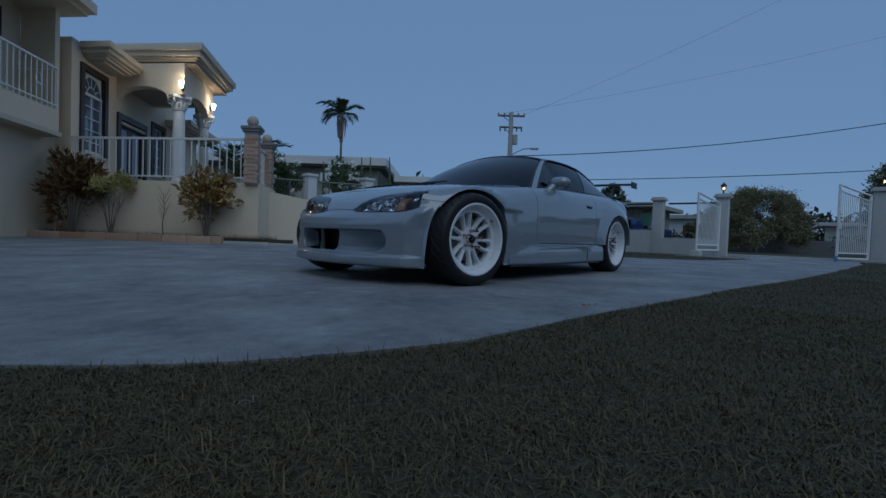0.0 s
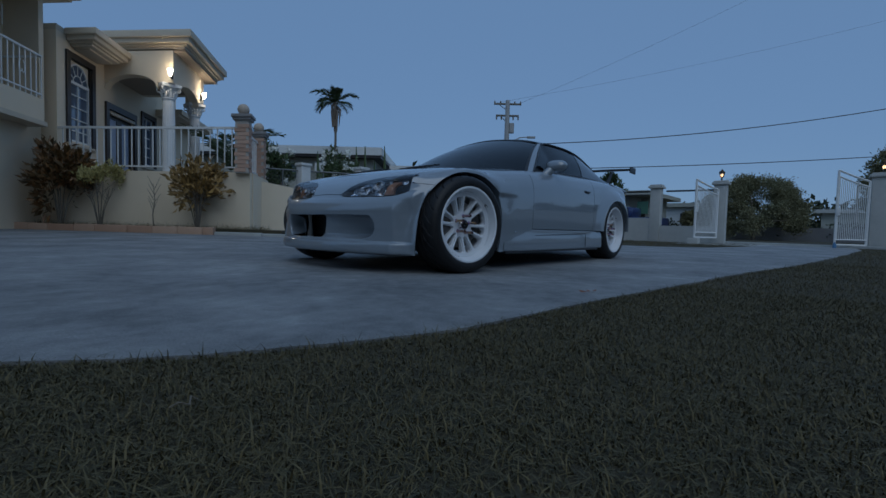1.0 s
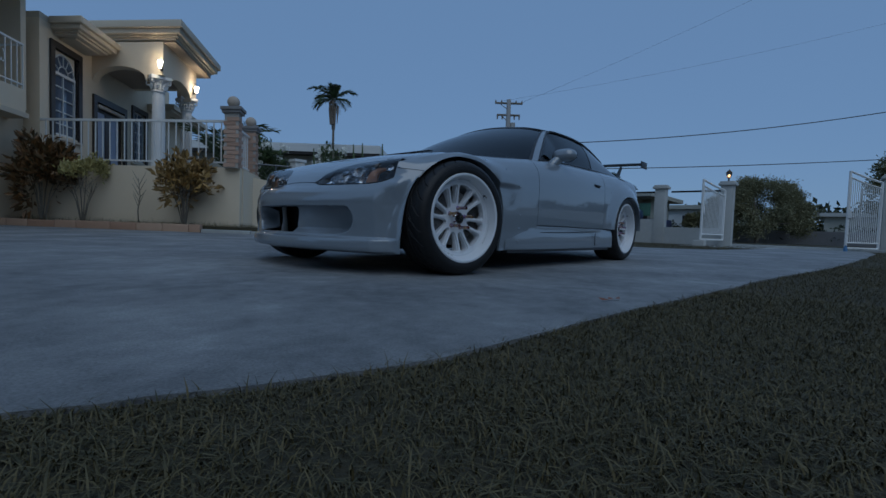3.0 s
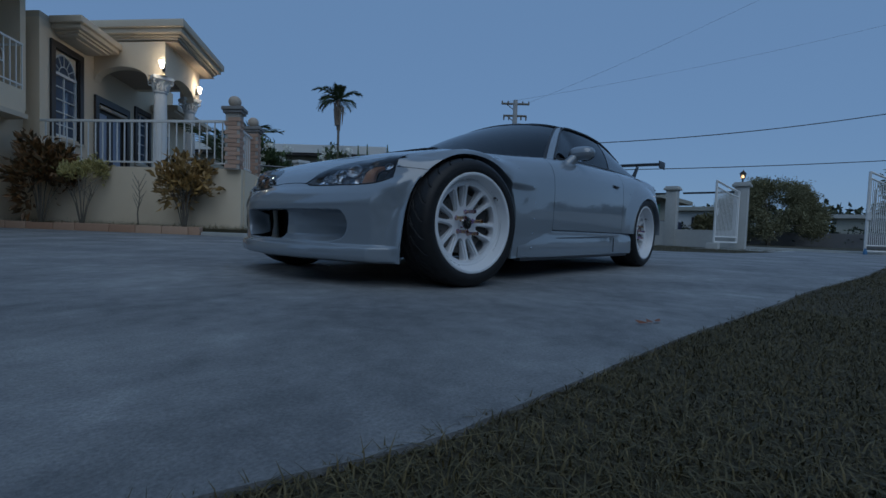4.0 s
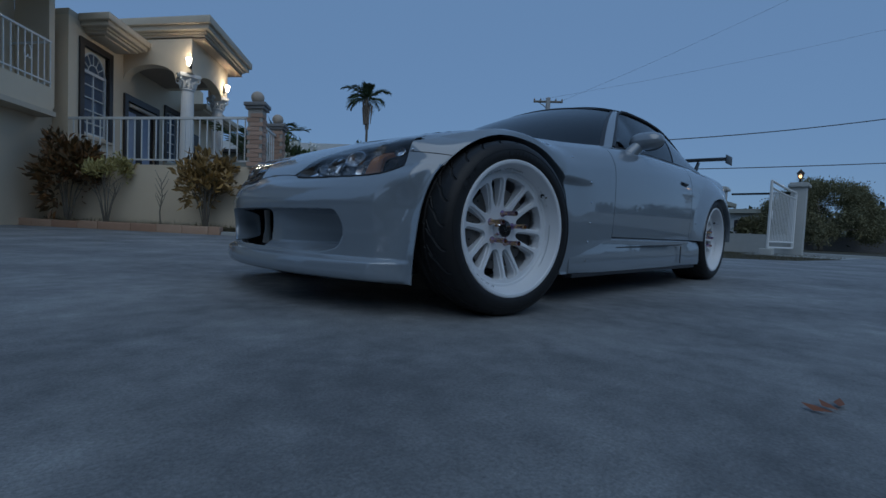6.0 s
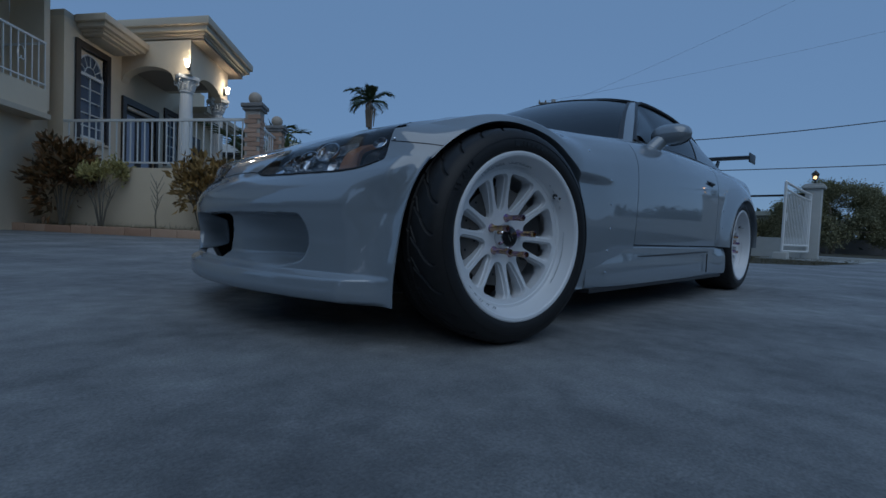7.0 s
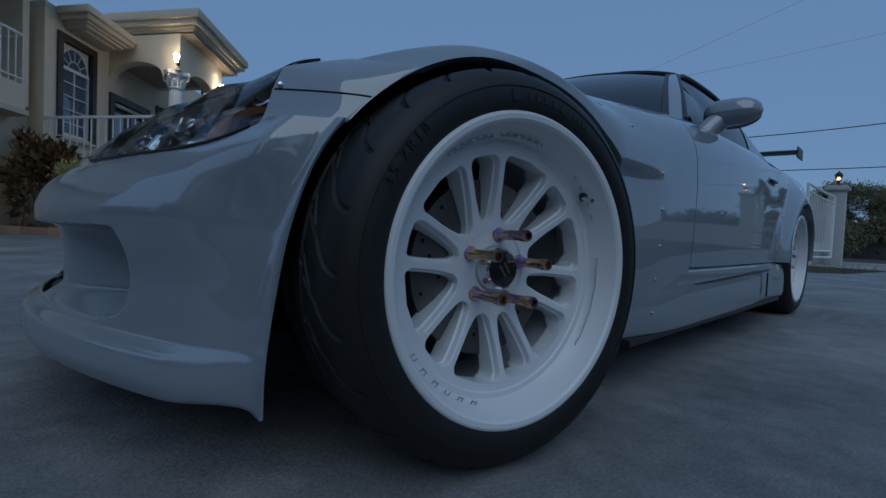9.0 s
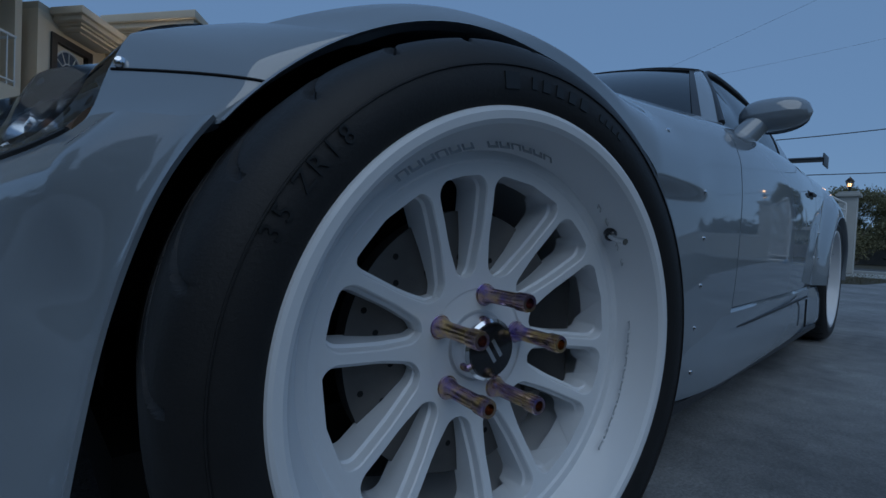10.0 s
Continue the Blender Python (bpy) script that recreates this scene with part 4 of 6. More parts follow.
        part("wing_stand", bm, black_satin, car, smooth_on=False)
    # under body, cabin floor, seats
    bm = bmesh.new()
    add_box(bm, (-3.35, .30), (-.62, .62), (.135, .20))
    add_box(bm, (-2.25, -.50), (-.80, .80), (.14, .20))
    part("underbody", bm, liner, car, smooth_on=False)
    bm = bmesh.new()
    add_box(bm, (-2.4, -.60), (-.68, .68), (.30, .34))
    add_box(bm, (-2.42, -2.38), (-.68, .68), (.30, .86))
    add_box(bm, (-.98, -.66), (-.66, .66), (.60, .755), None, .02)
    part("cabin", bm, black_satin, car, smooth_on=False)
    for y in (-.36, .36):
        bm = bmesh.new()
        add_box(bm, (-1.75, -1.25), (y - .24, y + .24), (.34, .50), None, .05)
        add_box(bm, (-.09, .09), (-.23, .23), (0, .52), pose(-1.78, y, .42, 0, -16, 0), .06)
        part("seat", bm, liner, car)
    bm = bmesh.new()
    pts = [Vector((-1.12 + .09 * math.sin(a), .36 + .175 * math.cos(a), .70 + .155 * math.sin(a))) for a in np.linspace(0, 2 * math.pi, 25)]
    add_tube(bm, pts, .014, 8, False)
    part("steering_wheel", bm, black_satin, car)
    # wheels
    w = build_wheel()
    w.parent = car
    w.matrix_basis = pose(.008, .897, .315, 0, 0, -9.3)
    copy_thing(w, pose(.008, -.79, .315, 0, 0, 170.7))
    w = build_wheel(.018)
    w.parent = car
    w.matrix_basis = pose(-2.65, .850, .315)
    copy_thing(w, pose(-2.65, -.850, .315, 0, 0, 180))
    return car


@functools.lru_cache(None)
def section_curve(y):
    s, fx, fz = nose_section(y)
    t = np.linspace(0, s[-1], 1500)
    X, Z = fx(t), fz(t)
    k = np.argmax(Z >= .41)
    return X[k:][::-1], Z[k:][::-1]


def section_z(x, y):
    """Height of the bonnet."""
    X, Z = section_curve(round(float(abs(y)), 4))
    return np.interp(x, X, Z) if x > -.58 else top_z(x, y)


build_car()


# ---- the ground ----
edge_y = spline([(-13, 3.20), (-7.5, 2.76), (-4, 2.42), (-1.5, 2.10), (-.8, 2.03), (.3, 1.93), (.8, 1.885), (1.2, 1.855), (1.48, 1.805), (1.82, 1.675), (2.13, 1.49), (2.40, 1.24), (2.87, .66), (3.27, -.2)])
bm = bmesh.new()
v = [bm.verts.new((x, y, -.010)) for x, y in ((-900, -900), (900, -900), (900, 900), (-900, 900))]
bm.faces.new(v)
tagged(part("ground", bm, soil, None), "patchy dark lawn and bare soil round the driveway", "lawn", kind="structure")
xs = np.r_[np.linspace(3.27, .9, 40), np.linspace(.8, -12.9, 60)]
rng = np.random.default_rng(4)
wob = np.convolve(rng.normal(0, .018, len(xs) + 4), np.ones(5) / 5, "valid")
rim = [(x, float(edge_y(x)) + w) for x, w in zip(xs, wob)] + [(-15.6, 3.15), (-15.6, 1.15), (-12.2, .95), (-9.3, .55), (-8.1, -.35), (-7.9, -2), (-8.4, -6.9), (-4, -8.6), (-3, -10), (3, -15), (5.8, -9), (4.1, -4)]
bm = bmesh.new()
top = [bm.verts.new((x, y, 0)) for x, y in rim]
low = [bm.verts.new((x, y, -.03)) for x, y in rim]
bm.faces.new(top)
for i in range(len(rim)):
    j = (i + 1) % len(rim)
    bm.faces.new((top[i], low[i], low[j], top[j]))
tagged(part("driveway", bm, concrete, None, smooth_on=False), "worn grey concrete driveway with faint stains", "driveway", kind="structure")
bm = bmesh.new()
add_box(bm, (-22.5, -16.1), (-60, 60), (-.03, -.006))
tagged(part("road", bm, asphalt, None, smooth_on=False), "dark asphalt street beyond the gate", "road", kind="structure")
bm = bmesh.new()
add_box(bm, (-16.1, -15.85), (-60, 60), (-.03, .07), None, .015)
add_box(bm, (-16.1, -12.9), (-1.1, 3.1), (-.03, -.001))
tagged(part("kerb", bm, grey_kerb, None), "pale concrete kerb along the street", "kerb", kind="structure")


def bulk(name, V, F, mat, parent=None, label="", kind="", category="", smooth_on=False):
    """A mesh of very many faces, all with the same number of corners."""
    V, F = np.asarray(V, np.float32), np.asarray(F, np.int32)
    me = bpy.data.meshes.new(name)
    me.vertices.add(len(V)), me.loops.add(F.size), me.polygons.add(len(F))
    me.vertices.foreach_set("co", V.ravel())
    me.loops.foreach_set("vertex_index", F.ravel())
    me.polygons.foreach_set("loop_start", np.arange(0, F.size, F.shape[1], dtype=np.int32))
    me.polygons.foreach_set("use_smooth", np.full(len(F), smooth_on))
    me.materials.append(mat)
    me.update(calc_edges=True)
    ob = new(name, me)
    ob.parent = parent
    return tagged(ob, label, category, kind=kind)


def grass(n, x0, x1, y0, y1, size, seed, inside):
    r = np.random.default_rng(seed)
    p = np.stack([r.uniform(x0, x1, n), r.uniform(y0, y1, n)], 1)
    clump = np.sin(p[:, 0] * 7.3 + 1.7 * np.sin(p[:, 1] * 5.1)) * np.sin(p[:, 1] * 6.7 + 1.3 * np.sin(p[:, 0] * 4.3))
    p = p[inside(p[:, 0], p[:, 1]) & (r.random(n) < .72 + .28 * clump)]
    n = len(p)
    az = r.uniform(0, 2 * np.pi, n)
    h = size * r.lognormal(0, .34, n)
    lean = r.uniform(.7, 2.9, n)
    wd = .0017 * r.uniform(.7, 1.6, n) * (size / .04) ** .5
    d = np.stack([np.cos(az), np.sin(az)], 1)
    s = np.stack([-d[:, 1], d[:, 0]], 1)
    base = np.c_[p, np.full(n, -.012)]
    out = []
    for t, w in ((0, 1.0), (.55, .8), (1, .12)):
        up = h * t * (1.25 - .32 * lean * t)
        c = base + np.c_[d * (h * lean * t * t * .75)[:, None], up]
        out += [c - np.c_[s * (wd * w)[:, None], np.zeros(n)], c + np.c_[s * (wd * w)[:, None], np.zeros(n)]]
    V = np.stack(out, 1).reshape(-1, 3)
    k = np.arange(n)[:, None] * 6
    F = np.concatenate([k + (0, 1, 3, 2), k + (2, 3, 5, 4)])
    return V, F


on_lawn = lambda x, y: (y > edge_y(x) - .012) | (x > 3.0)
sets = [grass(430000, -.6, 3.3, .4, 3.2, .0150, 1, on_lawn), grass(120000, -4.5, -.4, 1.8, 5.5, .017, 2, on_lawn), grass(80000, -15.0, -4.3, 2.2, 8, .026, 3, on_lawn), grass(12000, -18.5, -15.4, -12, 10, .05, 5, lambda x, y: (y < .9) | (y > 3.2)), grass(26000, -15.0, -7.6, -7.0, .95, .045, 6, lambda x, y: (y < np.interp(x, (-15.6, -12.2, -9.3, -8.1, -7.8), (1.1, .9, .5, -.4, -2))))]
V = np.concatenate([s[0] for s in sets])
F = np.concatenate([s[1] + off for s, off in zip(sets, np.cumsum([0] + [len(s[0]) for s in sets[:-1]]))])
bulk("lawn_grass", V, F, blade, label="short dark lawn grass with dry blades", kind="stuff", category="grass")
# a dry leaf and a twig
bm = bmesh.new()
for i in range(3):
    a = pose(.19 + .035 * i, 1.80 - .012 * i, .006, 12 * i, 8, 40 * i)
    vs = [bm.verts.new(a @ (Vector(p) * .75)) for p in ((-.035, 0, .004), (-.01, .012, 0), (.03, .004, .008), (-.005, -.011, .002))]
    bm.faces.new(vs)
tagged(part("fallen_leaf", bm, dry_leaf, None), "curled brown dry leaf on the concrete", "leaf")
bm = bmesh.new()
add_tube(bm, [(2.097, 1.949, 0.022), (2.086, 1.953, 0.028), (2.072, 1.957, 0.022), (2.063, 1.939, 0.028), (2.055, 1.944, 0.022)], [.0010, .0014, .0015, .0012, .0007], 6)
tagged(part("dry_twig", bm, bark, None), "thin dry twig lying in the grass", "twig")

# ---- the cream house ----
HS = 1.14
H0, HU, HW = Vector((-2.60, -7.62, -.07)), Vector((.664, -.955, 0)), Vector((-.722, -.915, 0))
HM = Matrix(((HU.x, HW.x, 0, H0.x), (HU.y, HW.y, 0, H0.y), (0, 0, HS, H0.z), (0, 0, 0, 1)))


def H(a, b, z):
    return HM @ Vector((a, b, z))


def hpart(name, bm, mat, parent, label="", **kw):
    bm.transform(HM)
    return part(name, bm, mat, parent, label, **kw)


def hbox(name, boxes, mat, parent, label="", bevel=0.0):
    groups = [[b] for b in boxes] if name in ("wall", "porch_beam", "kerb_block") else [boxes]
    for g in groups:
        bm = bmesh.new()
        for b in g:
            add_box(bm, *b, None, bevel)
        ob = hpart(name, bm, mat, parent, label, smooth_on=bevel > 0)
    return ob


house = thing("house", tuple(H(4, 0, 0)), "cream rendered two-storey house with a columned porch", "house")
house.matrix_basis = Matrix.Identity(4)


def wall_holes(name, length, height, holes, thick, place, mat, parent):
    """A wall in its own (along, up) plane with rectangular openings cut through it."""
    us = sorted({0, length, *[q for h in holes for q in h[:2]]})
    zs = sorted({height[0], height[1], *[q for h in holes for q in h[2:]]})
    bm = bmesh.new()
    solid = {}
    for i in range(len(us) - 1):
        for j in range(len(zs) - 1):
            cu, cz = (us[i] + us[i + 1]) / 2, (zs[j] + zs[j + 1]) / 2
            solid[i, j] = not any(h[0] < cu < h[1] and h[2] < cz < h[3] for h in holes)
    vs = {}

    def vert(i, j, k):
        if (i, j, k) not in vs:
            vs[i, j, k] = bm.verts.new(place(us[i], zs[j], k * thick))
        return vs[i, j, k]
    for (i, j), s in solid.items():
        if not s:
            continue
        for k in (0, 1):
            bm.faces.new([vert(i, j, k), vert(i + 1, j, k), vert(i + 1, j + 1, k), vert(i, j + 1, k)])
        for di, dj, q in ((-1, 0, ((i, j), (i, j + 1))), (1, 0, ((i + 1, j), (i + 1, j + 1))), (0, -1, ((i, j), (i + 1, j))), (0, 1, ((i, j + 1), (i + 1, j + 1)))):
            if not solid.get((i + di, j + dj), False):
                (a, b), (c, d) = q
                bm.faces.new([vert(a, b, 0), vert(c, d, 0), vert(c, d, 1), vert(a, b, 1)])
    return hpart(name, bm, mat, parent, smooth_on=False)


# facade along b at a = 4, with the tall window, the double door and a further window
wall_holes("wall", 4.7, (0, 4.18), [(.42, 1.24, 1.98, 3.76), (1.95, 3.25, 1.3, 3.05), (3.85, 4.55, 1.9, 3.3)], .2, lambda s, z, k: (4.0 + k, s, z), cream, house)
hbox("wall", [((4.2, 9), (0, .2), (0, 4.18)), ((4.2, 9), (4.5, 4.7), (0, 4.18)), ((8.8, 9), (.2, 4.5), (0, 4.18)), ((4.0, 4.2), (4.704, 7.5), (0, 3.52)), ((4.2, 9), (7.3, 7.5), (0, 3.52)), ((4.0, 4.2), (4.704, 6.3), (3.724, 4.5))], cream, house)
hbox("roof", [((4.0, 9), (0, 4.7), (4.18, 4.30)), ((3.25, 9), (4.704, 7.7), (3.52, 3.58)), ((3.15, 9), (4.704, 7.8), (3.58, 3.72))], cream_trim, house)
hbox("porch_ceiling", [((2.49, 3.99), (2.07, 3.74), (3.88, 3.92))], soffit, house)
hbox("window", [((3.97, 3.998), (5.2, 6.0), (1.9, 3.0))], dark_frame, house, "dark-framed side window")
# wing with balcony, nearest the drive
hbox("wall", [((4.36, 9), (-7, -.004), (0, 2.3)), ((4.9, 9), (-7, -.36), (2.3, 4.72)), ((4.12, 4.896), (-.36, -.22), (2.3, 4.72))], cream, house)
hbox("roof", [((3.66, 9.4), (-7.4, .04), (4.72, 4.80)), ((3.52, 9.4), (-7.4, .14), (4.80, 5.0))], cream_trim, house)
hbox("balcony", [((3.98, 4.9), (-7, -.42), (2.16, 2.62))], cream, house)
hbox("balcony", [((3.94, 4.9), (-7, -.38), (2.10, 2.19))], cream_trim, house)
hbox("door", [((4.86, 4.90), (-1.9, -.9), (2.66, 4.5))], dark_frame, house, "dark balcony door")
bal = thing("balcony_railing", (0, 0, 0), "white iron balcony railing with scroll ornaments", "railing")
bm = bmesh.new()
add_box(bm, (3.985, 4.025), (-6.9, -.44), (3.44, 3.475)), add_box(bm, (3.99, 4.02), (-6.9, -.44), (2.70, 2.725))
add_box(bm, (4.02, 4.9), (-.475, -.445), (3.44, 3.475)), add_box(bm, (4.02, 4.9), (-.475, -.445), (2.70, 2.725))
hpart("rail", bm, white_iron, bal, smooth_on=False)
for k in range(44):
    bm = bmesh.new()
    b = -.46 - .145 * k
    add_box(bm, (3.995, 4.015), (b - .010, b + .010), (2.62, 3.44))
    hpart("baluster", bm, white_iron, bal, smooth_on=False)
for k in range(5):
    bm = bmesh.new()
    c = Vector((4.005, -.98 - 1.3 * k, 3.08))
    for s in (1, -1):
        add_tube(bm, [c + Vector((0, s * (.03 + .045 * math.sin(t)), .13 * math.cos(t) * (1 - .1 * t))) for t in np.linspace(0, 4.2, 14)], .011, 6)
    hpart("scroll", bm, white_iron, bal)


def arch_window(b0, b1, z0, z1, frame_w, arched):
    """Dark-framed window with white glazing bars on the facade."""
    w = thing("window")
    w.parent = house
    hbox("frame", [((3.955, 4.10), (b0 - frame_w, b0), (z0 - .05, z1 + frame_w)), ((3.955, 4.10), (b1, b1 + frame_w), (z0 - .05, z1 + frame_w)), ((3.955, 4.10), (b0, b1), (z1, z1 + frame_w))], dark_frame, w)
    hbox("sill", [((3.93, 4.1), (b0 - frame_w, b1 + frame_w), (z0 - .10, z0 - .05))], cream_trim, w)
    hbox("pane", [((4.09, 4.10), (b0, b1), (z0, z1))], pane, w)
    zs = z1 - (b1 - b0) / 2 - .06 if arched else z1
    bars = [((4.05, 4.09), (b0, b0 + .05), (z0, z1 if not arched else zs)), ((4.05, 4.09), (b1 - .05, b1), (z0, zs)), ((4.05, 4.09), (b0, b1), (z0, z0 + .05)), ((4.045, 4.09), (b0, b1), (zs - .03, zs + .03)), ((4.06, 4.09), ((b0 + b1) / 2 - .012, (b0 + b1) / 2 + .012), (z0, zs))]
    for k in range(1, 5):
        z = lerp(z0, zs, k / 5)
        bars.append(((4.06, 4.09), (b0, b1), (z - .010, z + .010)))
    hbox("glazing_bar", bars, white_iron, w)
    if arched:
        bm = bmesh.new()
        c, r = (b0 + b1) / 2, (b1 - b0) / 2 - .025
        add_tube(bm, [(4.07, c + r * math.cos(t), zs + r * 1.12 * math.sin(t)) for t in np.linspace(0, math.pi, 17)], .022, 6)
        add_tube(bm, [(4.07, c + r * .45 * math.cos(t), zs + r * .5 * math.sin(t)) for t in np.linspace(0, math.pi, 11)], .012, 6)
        for t in (.52, 1.05, 1.57, 2.09, 2.62):
            add_tube(bm, [(4.07, c + r * .45 * math.cos(t), zs + r * .5 * math.sin(t)), (4.07, c + r * math.cos(t), zs + r * 1.12 * math.sin(t))], .010, 6)
        hpart("fan_light", bm, white_iron, w)
        bm = bmesh.new()                                   # plaster above the arch
        ring = [(c + r * math.cos(t), zs + r * 1.12 * math.sin(t)) for t in np.linspace(0, math.pi, 17)]
        lowv = [bm.verts.new((4.06, b, z)) for b, z in ring]
        upv = [bm.verts.new((4.06, b, z1)) for b, _ in ring]
        for i in range(16):
            bm.faces.new((lowv[i], lowv[i + 1], upv[i + 1], upv[i]))
        hpart("arch_panel", bm, cream, w, smooth_on=False)


arch_window(.42, 1.24, 1.98, 3.76, .13, True)
arch_window(3.85, 4.55, 1.9, 3.3, .13, False)
door = thing("double_door")
door.parent = house
hbox("frame", [((3.94, 4.12), (1.81, 1.95), (1.3, 3.20)), ((3.94, 4.12), (3.25, 3.39), (1.3, 3.20)), ((3.94, 4.12), (1.95, 3.25), (3.05, 3.20))], dark_frame, door)
hbox("transom", [((3.93, 4.0), (1.98, 3.22), (2.93, 3.0))], cream_trim, door)
for b in (1.95, 2.60):
    leaf = hbox("leaf", [((4.05, 4.10), (b, b + .13), (1.3, 3.05)), ((4.05, 4.10), (b + .52, b + .65), (1.3, 3.05)), ((4.05, 4.10), (b + .13, b + .52), (1.3, 1.55)), ((4.05, 4.10), (b + .13, b + .52), (2.85, 3.05))], dark_frame, door)
    hbox("pane", [((4.07, 4.08), (b + .13, b + .52), (1.55, 2.85))], curtain, leaf)


def cornice(a, b, z0, z1, name="cornice", open_a=True):
    """Stepped moulding round a flat roof; a, b: its outer bounds at the top."""
    steps = [(.34, 0, .10), (.22, .10, .24), (.16, .24, .36), (.07, .36, .62), (.0, .62, 1.0)]
    bm = bmesh.new()
    h = z1 - z0
    for inset, t0, t1 in steps:
        add_box(bm, (a[0] + inset, a[1]), (b[0] + inset, b[1] - inset), (z0 + h * t0, z0 + h * t1), None, .012)
    return hpart(name, bm, cream_trim, house, sharp=30)


cornice((1.70, 3.995), (1.60, 4.65), 4.40, 4.82, "porch_roof")
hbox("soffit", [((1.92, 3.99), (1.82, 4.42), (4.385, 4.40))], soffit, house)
cornice((3.28, 3.995), (.26, 1.85), 3.98, 4.32, "window_canopy")


def arch_wall(place, u0, u1, z0, z1, spring, rise, thick, name="porch_arch"):
    """Wall over a low arch, between two piers; place(u, z, k) gives a point."""
    n = 22
    us = np.linspace(u0, u1, n)
    za = [spring + rise * math.sqrt(max(0, 1 - ((u - (u0 + u1) / 2) / ((u1 - u0) / 2)) ** 2)) for u in us]
    bm = bmesh.new()
    g = [[[bm.verts.new(place(u, z, k)) for z in (a, z1)] for k in (0, thick)] for u, a in zip(us, za)]
    for i in range(n - 1):
        p, q = g[i], g[i + 1]
        for k in (0, 1):
            bm.faces.new((p[k][0], q[k][0], q[k][1], p[k][1]))
        for e in (0, 1):
            bm.faces.new((p[0][e], q[0][e], q[1][e], p[1][e]))
    for c in (g[0], g[-1]):
        bm.faces.new((c[0][0], c[0][1], c[1][1], c[1][0]))
    return hpart(name, bm, cream, house, smooth_on=False)


arch_wall(lambda u, z, k: (u, 1.80 + k, z), 2.62, 3.998, 3.5, 4.40, 3.50, .34, .26)
arch_wall(lambda u, z, k: (2.22 + k, u, z), 2.22, 3.62, 3.5, 4.40, 3.50, .30, .26)
hbox("porch_beam", [((2.22, 2.62), (1.80, 2.22), (3.64, 4.40)), ((2.22, 2.62), (3.62, 4.02), (3.64, 4.40)), ((2.62, 3.998), (3.76, 4.02), (3.9, 4.40))], cream, house)


def column(a, b):
    c = thing("column")
    c.parent = house
    at = Matrix.Translation(H(a, b, 0)) @ Matrix.Scale(HS, 4) @ Matrix.Diagonal((.82, .82, 1, 1))
    bm = bmesh.new()
    rings = []
    for z, r in [(1.3, .20), (1.36, .21), (1.42, .20), (1.46, .185)] + [(lerp(1.48, 3.28, t), lerp(.182, .155, t * t)) for t in np.linspace(0, 1, 8)]:
        rings.append([bm.verts.new((r * (1 - (.05 if k % 3 == 0 and z > 1.47 else 0)) * math.cos(2 * math.pi * k / 60), r * (1 - (.05 if k % 3 == 0 and z > 1.47 else 0)) * math.sin(2 * math.pi * k / 60), z)) for k in range(60)])
    for r0, r1 in zip(rings, rings[1:]):
        for k in range(60):
            bm.faces.new((r0[k], r0[(k + 1) % 60], r1[(k + 1) % 60], r1[k]))
    bm.transform(at)
    part("shaft", bm, white_plaster, c, sharp=40)
    bm = bmesh.new()
    add_lathe(bm, [(.16, 3.26), (.185, 3.28), (.185, 3.31), (.16, 3.33), (.165, 3.42), (.21, 3.52), (.25, 3.56)], 28)
    add_box(bm, (-.27, .27), (-.27, .27), (3.555, 3.64), None, .02)
    for k in range(16):                                    # acanthus leaves and scrolls
        t = 2 * math.pi * k / 16
        r0 = .185 if k % 2 else .175
        h = .12 if k % 2 else .19
        m = Matrix.Rotation(t, 4, "Z")
        add_tube(bm, [m @ Vector((r0, 0, 3.33)), m @ Vector((r0 + .012, 0, 3.33 + h * .6)), m @ Vector((r0 + .055, 0, 3.33 + h)), m @ Vector((r0 + .065, 0, 3.33 + h * .82))], [.030, .034, .024, .012], 6)
    for k in range(4):
        m = Matrix.Rotation(math.pi / 4 + math.pi / 2 * k, 4, "Z")
        add_tube(bm, [m @ Vector((.30 + .045 * math.sin(t), 0, 3.50 + .045 * math.cos(t))) for t in np.linspace(-1.5, 4.2, 10)], .020, 6)
    bm.transform(at)
    part("capital", bm, white_plaster, c, sharp=50)


column(2.42, 2.01)
column(2.42, 3.82)


def sconce(p, out):
    s = thing("wall_sconce", tuple(p), "lit wall lantern with frosted glass on the porch", "lamp", "porch lamps")
    q = Vector(out).normalized()
    bm = bmesh.new()
    add_lathe(bm, [(.045, .0), (.055, .02), (.10, .23), (.085, .24), (.05, .02)], 8, Matrix.Translation(q * .16 + Vector((0, 0, -.12))))
    part("glass", bm, sconce_glow, s, sharp=10)
    bm = bmesh.new()
    add_tube(bm, [q * .0, q * .06 + Vector((0, 0, -.16)), q * .16 + Vector((0, 0, -.20)), q * .16 + Vector((0, 0, -.12))], .014, 6)
    add_box(bm, (-.035, .035), (-.035, .035), (-.20, .08), Matrix.Translation(q * .012))
    for k in range(8):
        t = 2 * math.pi * k / 8
        add_tube(bm, [q * .16 + Vector((.052 * math.cos(t), .052 * math.sin(t), -.12)), q * .16 + Vector((.106 * math.cos(t), .106 * math.sin(t), .12))], .006, 4)
    part("bracket", bm, lantern_frame, s)
    s.matrix_basis = Matrix.Translation(p) @ Matrix.Scale(.72, 4)
    la = bpy.data.lights.new("sconce_light", "POINT")
    la.energy, la.color, la.shadow_soft_size = 6.0, (1.0, .89, .72), .07
    lo = new("sconce_light", la)
    lo.location = Vector(p) + q * .26 + Vector((0, 0, .02))
    return s


sconce(H(2.24, 1.79, 3.84), -HW)
sconce(H(2.20, 3.74, 3.86), -HU)

